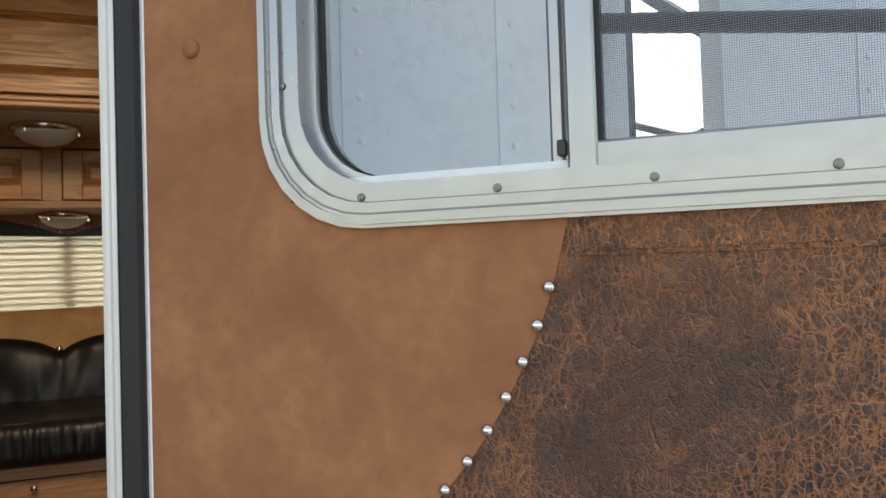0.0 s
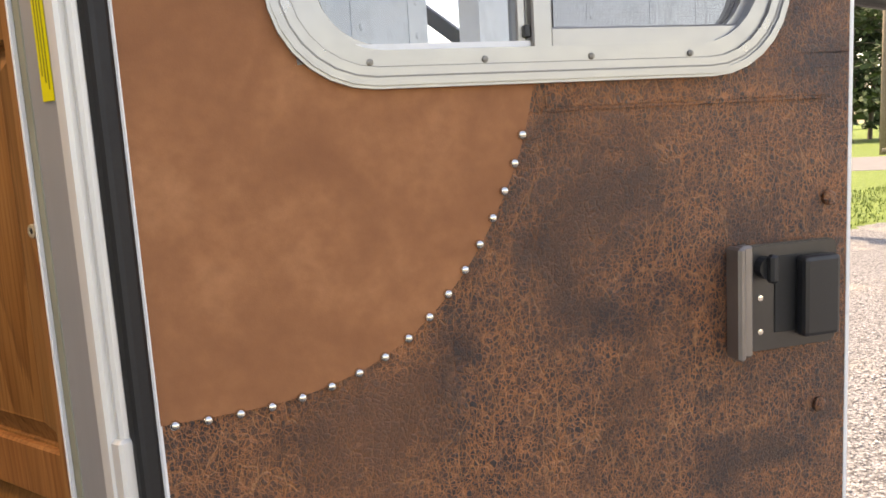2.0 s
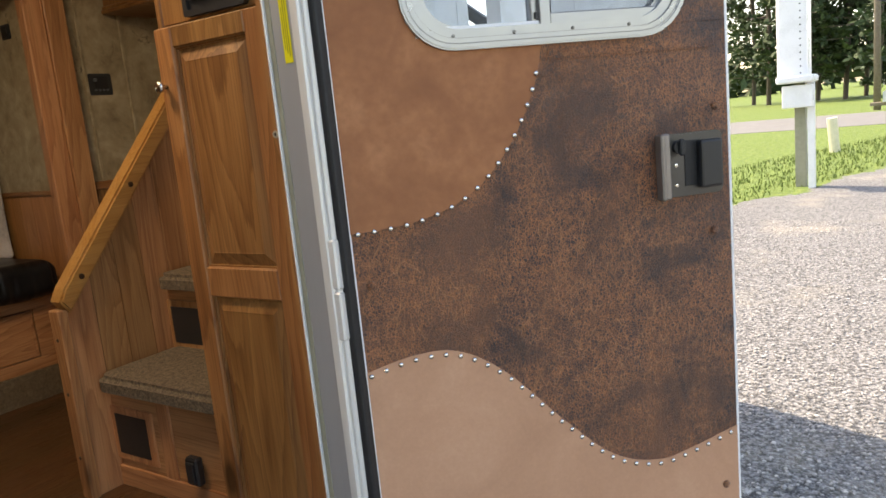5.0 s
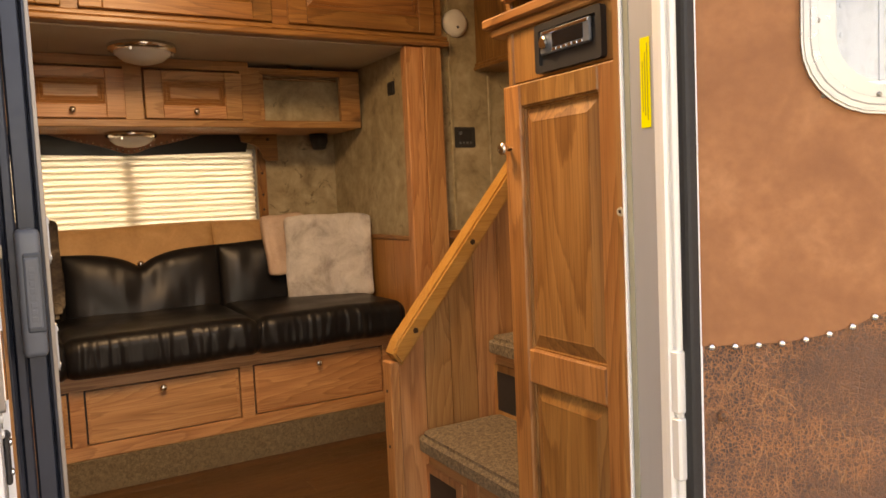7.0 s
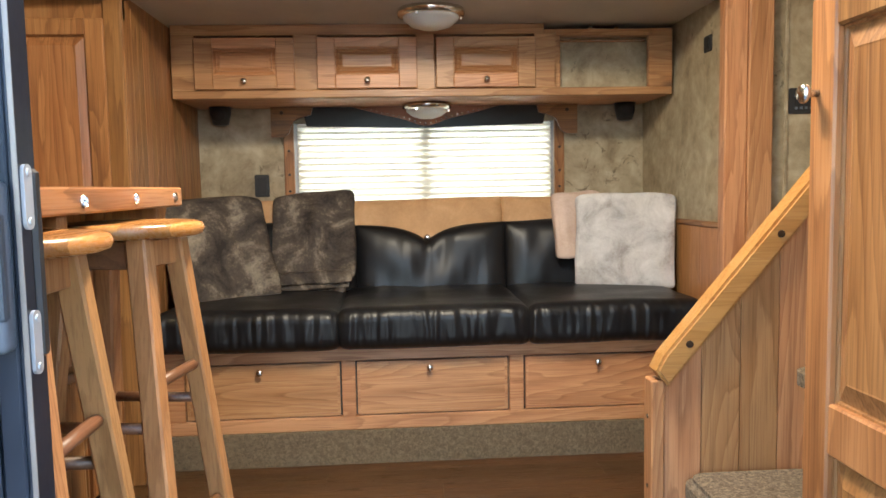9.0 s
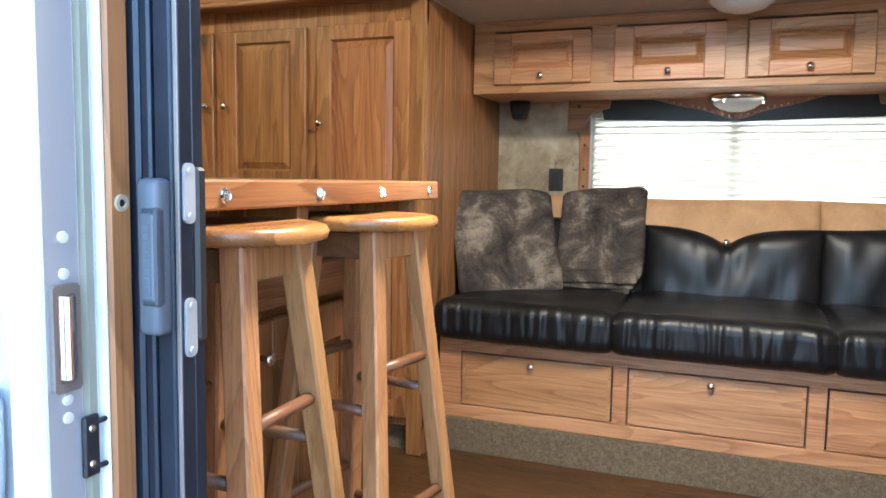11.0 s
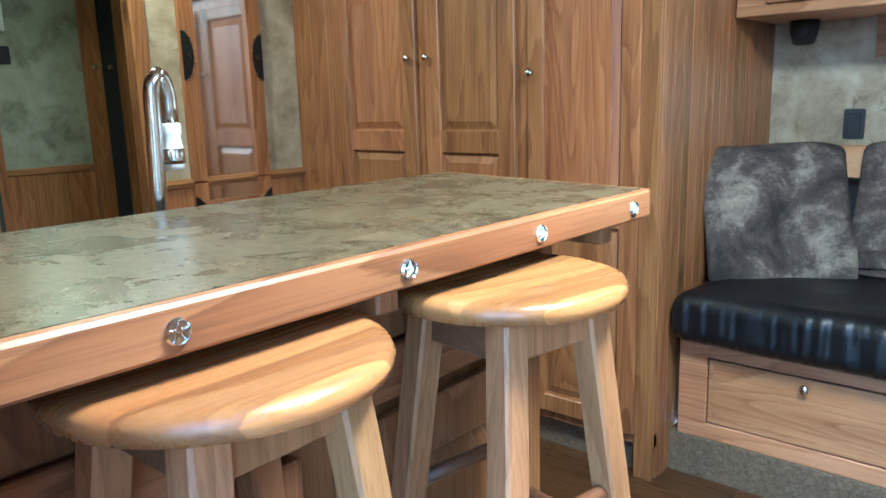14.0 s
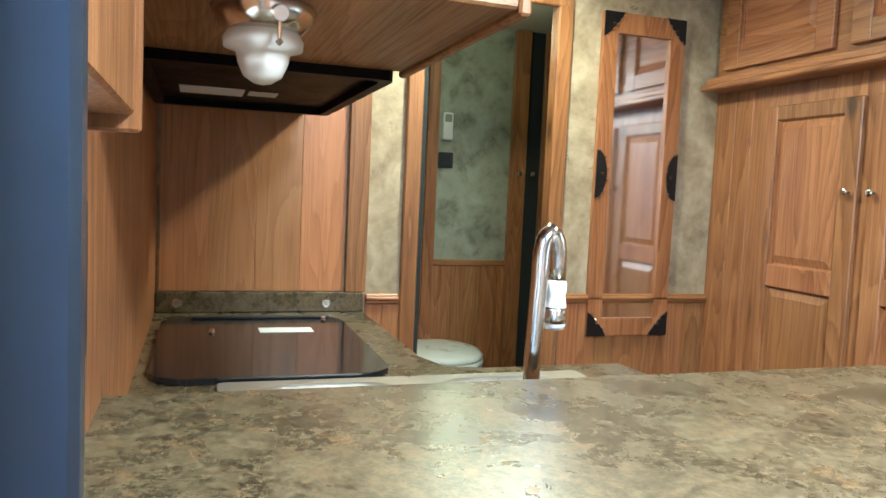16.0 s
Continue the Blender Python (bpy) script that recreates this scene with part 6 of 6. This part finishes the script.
part("shade", lathe([(0.0378, -0.0288), (0.043, -0.0378), (0.0421, -0.0468), (0.0292, -0.0504), (0.0267, -0.063), (0.0206, -0.0765), (0.0095, -0.0837), (0.0009, -0.0855)], (-1.05, 0.975, 1.342), (0, 0, 1), 30), FROST, gl, "frosted bell glass", True)
part("switch", join(cyl((-0.998, 0.985, 1.325), (-0.988, 0.987, 1.322), 0.008), cyl((-0.992, 0.986, 1.32), (-0.992, 0.986, 1.298), 0.0022), lathe([(0.001, 0), (0.0045, 0.004), (0.001, 0.008)], (-0.992, 0.986, 1.290))), CHROME, gl)
w2 = thing("window_2", (-0.95, 0.80, 0.9), "galley window with timber valance and pale blind", "window", kind="structure")
part("valance_box", join(box(-0.93, -0.62, 0.802, 0.856, 1.205, 1.42, 0.003), box(-0.945, -0.928, 0.802, 0.862, 1.19, 1.42, 0.003)), WZ, w2)
for k in range(12):
    part("blind_pleat", prism([(0, 0), (0.014, 0.0125), (0, 0.025), (0.012, 0.0125)], 0.28, Matrix(((0, -1, 0, -0.64), (1, 0, 0, 0.803), (0, 0, 1, 0.88 + k * 0.0262), (0, 0, 0, 1)))), WHITEPLASTIC, w2)
part("sill_strip", box(-0.96, -0.94, 0.802, 0.816, 0.98, 1.13, 0.004), BLACK, w2)

# ---- bathroom seen through the doorway ----
bw = thing("wainscot", (-3.6, 2.1, 0), "dim brown board wainscot in the bathroom", "wainscot", kind="structure")
planks(bw, facing((-3.6, 1.7, 0), (0, 1, 0), (1, 0, 0)), 0.66, 0.80, 0.09, WZ, thick=0.008)
part("chair_rail", box(-3.6, -3.584, 1.7, 2.36, 0.80, 0.83, 0.004), WY, bw)
part("corner_board", box(-3.6, -3.575, 1.93, 1.985, 0.0, 1.95, 0.003), WZ, bw)
bc = thing("bath_closet", (-3.3, 2.6, 0), "bathroom closet, the shade of its open side painted on a sheet", "cabinet")
part("door_frame", join(box(-3.6, -3.57, 2.36, 2.44, 0.0, 1.95, 0.003), box(-3.60, -3.57, 2.52, 2.56, 0.0, 1.95, 0.003)), WZ, bc)
# shade inside the closet is a near-black sheet laid on the wall
part("dark_interior", box(-3.599, -3.59, 2.44, 2.9, 0.0, 1.95, 0), NEARBLACK, bc, "near-black sheet painted as the shade in the closet opening")
for yy in (2.40, 2.47):
    part("knob", lathe(KNOB, (-3.57, yy, 1.26), (1, 0, 0), 12), NICKEL, bc)
rm = thing("remote_control", (-3.59, 2.03, 1.41), "white remote control in a wall holder", "remote")
part("shell", box(-3.6, -3.575, 2.005, 2.055, 1.40, 1.53, 0.006, 2), WHITEPLASTIC, rm)
part("screen", box(-3.5755, -3.574, 2.013, 2.047, 1.485, 1.52, 0.001), GREYSEAL, rm)
plate("wall_outlet", facing((-3.6, 2.03, 1.305), (0, 1, 0), (1, 0, 0)), 0.075, 0.075, "black outlet below the remote")
to = thing("toilet", (-3.35, 1.98, 0), "pale plastic toilet with closed domed lid", "toilet")
part("bowl", moved(lathe([(0.14, 0.0), (0.12, 0.05), (0.11, 0.2), (0.17, 0.33), (0.20, 0.37), (0.205, 0.385)], (0, 0, 0), (0, 0, 1), 32), pose(-3.38, 1.97, 0) @ Matrix.Diagonal((1.15, 0.95, 1, 1))), PORCELAIN, to, "", True)
part("seat", moved(lathe([(0.205, 0.388), (0.208, 0.40), (0.203, 0.412)], (0, 0, 0), (0, 0, 1), 32), pose(-3.38, 1.97, 0) @ Matrix.Diagonal((1.15, 0.95, 1, 1))), PORCELAIN, to, "", True)
part("lid", moved(lathe([(0.200, 0.414), (0.205, 0.425), (0.19, 0.442), (0.12, 0.456), (0.04, 0.460), (0.001, 0.460)], (0, 0, 0), (0, 0, 1), 32), pose(-3.38, 1.97, 0) @ Matrix.Diagonal((1.15, 0.95, 1, 1))), PORCELAIN, to, "", True)

# ---- outside ----
es = thing("entry_step", (-0.08, 0.4, -0.5), "folding metal entry step below the doorway", "step")
part("tread", box(-0.40, 0.25, 0.42, 0.70, -0.26, -0.235, 0.004), STEEL, es)
for x in (-0.36, 0.21):
    part("leg", beam((x, 0.50, -0.26), (x, 0.50, -0.5), 0.03, 0.03), STEEL, es)
aw = thing("awning_arm", (1.75, -1.0, -0.5), "pale grey folding arm with a black gas strut", "awning")
part("strut", cyl((0.83, 0.75, 1.296), (1.5, 0.06, 1.142), 0.012), BLACK, aw, "", True)
part("strut_rod", cyl((1.5, 0.06, 1.142), (1.56, -0.52, 0.945), 0.0075), STEEL, aw, "", True)
part("arm", beam((0.83, 0.75, 1.75), (1.75, -1.0, 0.585), 0.05, 0.10, 0.006), STRIP, aw)
part("arm_foot", beam((1.75, -1.0, 0.6), (1.75, -1.0, -0.5), 0.05, 0.05, 0.006), STRIP, aw)

jk = thing("landing_gear", (2.3, 2.0, -0.5), "dark steel cross-braced landing gear beside the nose", "jack")
part("brace", beam((2.3, 2.55, 2.13), (2.3, 1.10, 1.03), 0.035, 0.05), STEEL, jk)
part("brace", beam((2.33, 2.42, 1.465), (2.33, 1.10, 1.63), 0.035, 0.05), STEEL, jk)
part("tie_rod", beam((2.36, 3.69, 1.93), (2.36, 2.40, 1.50), 0.025, 0.03), STEEL, jk)
part("leg", beam((2.3, 2.70, -0.5), (2.3, 2.70, 2.3), 0.04, 0.04), STEEL, jk)
part("leg", beam((2.3, 1.12, -0.5), (2.3, 1.12, 2.0), 0.06, 0.06), STEEL, jk)

pt = thing("parked_trailer", (12.0, 2.2, -0.5), "white riveted trailer nose on a jack leg", "trailer")
part("body", box(10.6, 11.1, 1.28, 1.66, 1.0, 3.2, 0.06, 3), WHITE, pt)
part("bumper_rail", box(10.5, 11.1, 1.2, 1.66, 0.95, 1.05, 0.02), WHITE, pt)
part("hitch_plate", box(10.6, 10.9, 1.22, 1.6, 0.62, 0.92, 0.01), WHITE, pt)
part("jack_leg", beam((10.8, 1.26, -0.5), (10.8, 1.26, 1.0), 0.09, 0.09), WHITE, pt)
part("grey_leg", beam((11.0, 1.42, -0.5), (11.0, 1.42, 1.0), 0.14, 0.14), GREYSEAL, pt)
for k in range(20):
    part("rivet", lathe([(0.012, 0), (0.008, 0.006), (0.001, 0.008)], (10.6, 1.36, 1.08 + k * 0.09), (-1, 0, 0), 6), STEEL, pt)

mb = thing("mailbox", (19.4, 0.72, -0.5), "grey mailbox on a weathered timber post", "mailbox")
part("post", box(19.34, 19.46, 0.66, 0.78, -0.5, 0.28, 0.01), OLDWOOD, mb)
part("crosspiece", box(19.3, 19.5, 0.30, 1.10, 0.28, 0.36, 0.01), OLDWOOD, mb)
part("box", prism([(-0.16, 0.36), (0.16, 0.36), (0.16, 0.58), (0.0, 0.72), (-0.16, 0.58)], 0.45, Matrix(((0, 1, 0, 19.2), (1, 0, 0, 0.68), (0, 0, 1, 0), (0, 0, 0, 1)))), BARNROOF, mb, "house-shaped pale grey box")
vp = solo("vent_pipe", cyl((16.6, 1.55, -0.5), (16.55, 1.6, 0.2), 0.1, seg=16), CREAM, "pale plastic standpipe in the grass", "pipe")
up_ = thing("utility_pole", (38, 2.0, -0.5), "grey timber utility pole by the road", "pole")
part("pole", cyl((38, 2.0, -0.5), (38, 2.0, 10.5), 0.15, 0.11), OLDWOOD, up_, "", True)
part("crossarm", box(37.95, 38.05, 1.0, 3.0, 9.6, 9.75, 0.01), OLDWOOD, up_)

bn = thing("barn", (105, -7, -0.5), "grey steel barn with two white doors", "barn")
part("wall", box(102, 112, -13.5, -1.1, -0.5, 2.9, 0.02), BARNGREY, bn)
part("roof", join(box(101.6, 112.4, -13.8, -0.8, 2.9, 3.05, 0.02), prism([(101.6, 3.0), (112.4, 3.0), (107, 5.0)], 13.0, pose(0, -13.8, 0))), BARNROOF, bn, "pale steel roof")
for y0 in (-7.1, -11.2):
    part("door", box(101.93, 102.02, y0, y0 + 2.5, -0.5, 2.3, 0.01), WHITE, bn, "white roller door")
for y0 in (-1.2, -7.4, -13.4):
    part("corner_trim", box(101.95, 102.02, y0, y0 + 0.12, -0.5, 2.9, 0.01), WHITE, bn)
rv = thing("motorhome", (90, 0.5, -0.5), "white motorhome parked by the barn", "motorhome")
part("body", box(88.5, 91, -1.9, 3.2, 0.05, 2.05, 0.15, 2), WHITE, rv)
part("cab", box(88.6, 90.9, 3.2, 4.3, 0.05, 1.25, 0.2, 2), WHITE, rv)
part("stripe", box(88.45, 88.5, -1.8, 3.1, 0.5, 0.7, 0), BARNGREY, rv)
for yy in (-1.0, 1.2, 2.4):
    part("window", box(88.44, 88.5, yy, yy + 0.7, 1.1, 1.6, 0.01), STEEL, rv)
for yy in (-0.6, 3.4):
    wh = part("wheel", cyl((88.5, yy, -0.12), (88.8, yy, -0.12), 0.38, seg=18), RUBBER, rv)
    part("rim", cyl((88.47, yy, -0.12), (88.6, yy, -0.12), 0.2, seg=14), NICKEL, wh)


def pine(x, y, h, seed, label):
    rng = random.Random(seed)
    t = thing("pine_tree", (x, y, -0.5), label, "tree", "pines beyond the road")
    part("trunk", tube([(x + 0.1 * math.sin(k + seed), y + 0.1 * math.cos(k * 1.3), -0.5 + h * k / 8) for k in range(9)], 0.2, 8), BARK, t)
    limbs, clumps = [], bmesh.new()
    for k in range(64):
        f = 0.14 + 0.84 * (k / 64)
        a = rng.uniform(0, 2 * math.pi)
        ln = (1 - f) ** 0.7 * h * 0.30 * rng.uniform(0.55, 1.15) + 0.5
        p0 = Vector((x, y, -0.5 + h * f))
        p1 = p0 + Vector((math.cos(a) * ln, math.sin(a) * ln, ln * rng.uniform(-0.12, 0.25)))
        limbs.append(cyl(p0, p1, 0.05, 0.015, seg=5))
        for c in range(9):
            q = p0.lerp(p1, 0.3 + 0.75 * c / 9) + Vector((rng.gauss(0, 0.25), rng.gauss(0, 0.25), rng.gauss(0, 0.18)))
            for n_ in range(7):
                d = Vector((rng.gauss(0, 1), rng.gauss(0, 1), rng.gauss(0.2, 0.7))).normalized() * rng.uniform(0.35, 0.75)
                s = d.cross(Vector((rng.gauss(0, 1), rng.gauss(0, 1), 1))).normalized() * 0.13
                vs = [clumps.verts.new(w) for w in (q - s * 0.3, q + d * 0.6 + s, q + d, q + d * 0.5 - s)]
                clumps.faces.new(vs)
    part("limb_framework", join(*limbs), BARK, t)
    part("crown", clumps, NEEDLES, t, "ragged dark needle clumps")


for i, (x, y, h) in enumerate(((62, 3.2, 17), (66, 5.6, 15.5), (70, 8.0, 18), (63, 8.4, 14), (72, 4.6, 16), (68, 11.5, 17), (75, 14, 18), (64, 1.7, 9))):
    pine(x, y, h, 11 + i, "tall dark green pine with a ragged crown")

# far tree line, as one uncounted mass
rng = random.Random(5)
fw = bmesh.new()
for k in range(1500):
    y = rng.uniform(-160, 160)
    c = Vector((rng.uniform(165, 190), y, -0.5 + abs(rng.gauss(0, 1)) * 3.0 + rng.uniform(0, 2.5) * (1 + 0.5 * math.sin(y * 0.11))))
    for n_ in range(4):
        d = Vector((rng.gauss(0, 1), rng.gauss(0, 1), rng.gauss(0, 0.8))) * 1.5
        s = Vector((rng.gauss(0, 1), rng.gauss(0, 1), rng.gauss(0, 1)))
        fw.faces.new([fw.verts.new(w) for w in (c, c + d, c + d + s, c + s)])
solo("far_woods", fw, NEEDLES, "dull green woods along the horizon", "woods", kind="stuff")

# loose stones of the drive near the trailer
base = bmesh.new()
bmesh.ops.create_icosphere(base, subdivisions=1, radius=1)
bv = [v.co.copy() for v in base.verts]
bfc = [[v.index for v in f.verts] for f in base.faces]
base.free()
verts, faces = [], []
for k in range(9000):
    r_ = rng.uniform(0.004, 0.011)
    x = 1.9 + 6.0 * rng.random() ** 1.5
    y = rng.uniform(-3.0, 1.6) * (0.5 + 0.08 * x)
    o = len(verts)
    sx, sy, sz = r_ * rng.uniform(0.8, 1.5), r_ * rng.uniform(0.7, 1.2), r_ * rng.uniform(0.5, 0.8)
    a = rng.uniform(0, 6.28)
    for c in bv:
        verts.append((x + c.x * sx * math.cos(a) - c.y * sy * math.sin(a), y + c.x * sx * math.sin(a) + c.y * sy * math.cos(a), -0.5 + sz * 0.5 + c.z * sz))
    faces += [[o + i for i in f] for f in bfc]
me = bpy.data.meshes.new("gravel")
me.from_pydata(verts, [], faces)
me.materials.append(STONE)
gv = new("gravel", me)
tagged(gv, "loose grey crushed stones on the drive", "gravel", kind="stuff")

# grass tufts on the verge
gt = bmesh.new()
for k in range(5000):
    x = rng.uniform(8.2, 25)
    lim = 5.1 - 0.36 * x
    y = lim + rng.uniform(0.2, 3.0)
    h_, a = rng.uniform(0.03, 0.10), rng.uniform(0, 6.28)
    w_ = 0.012
    gt.faces.new([gt.verts.new(p) for p in ((x - w_ * math.cos(a), y - w_ * math.sin(a), -0.5), (x + w_ * math.cos(a), y + w_ * math.sin(a), -0.5), (x + rng.gauss(0, 0.02), y + rng.gauss(0, 0.02), -0.5 + h_))])
GRASS = mottled("grass_blades", [(0.3, (0.07, 0.12, 0.02)), (0.7, (0.17, 0.22, 0.05))], 3.0, 0.8, fine=20)
solo("grass", gt, GRASS, "thin green grass blades on the verge", "grass", kind="stuff")
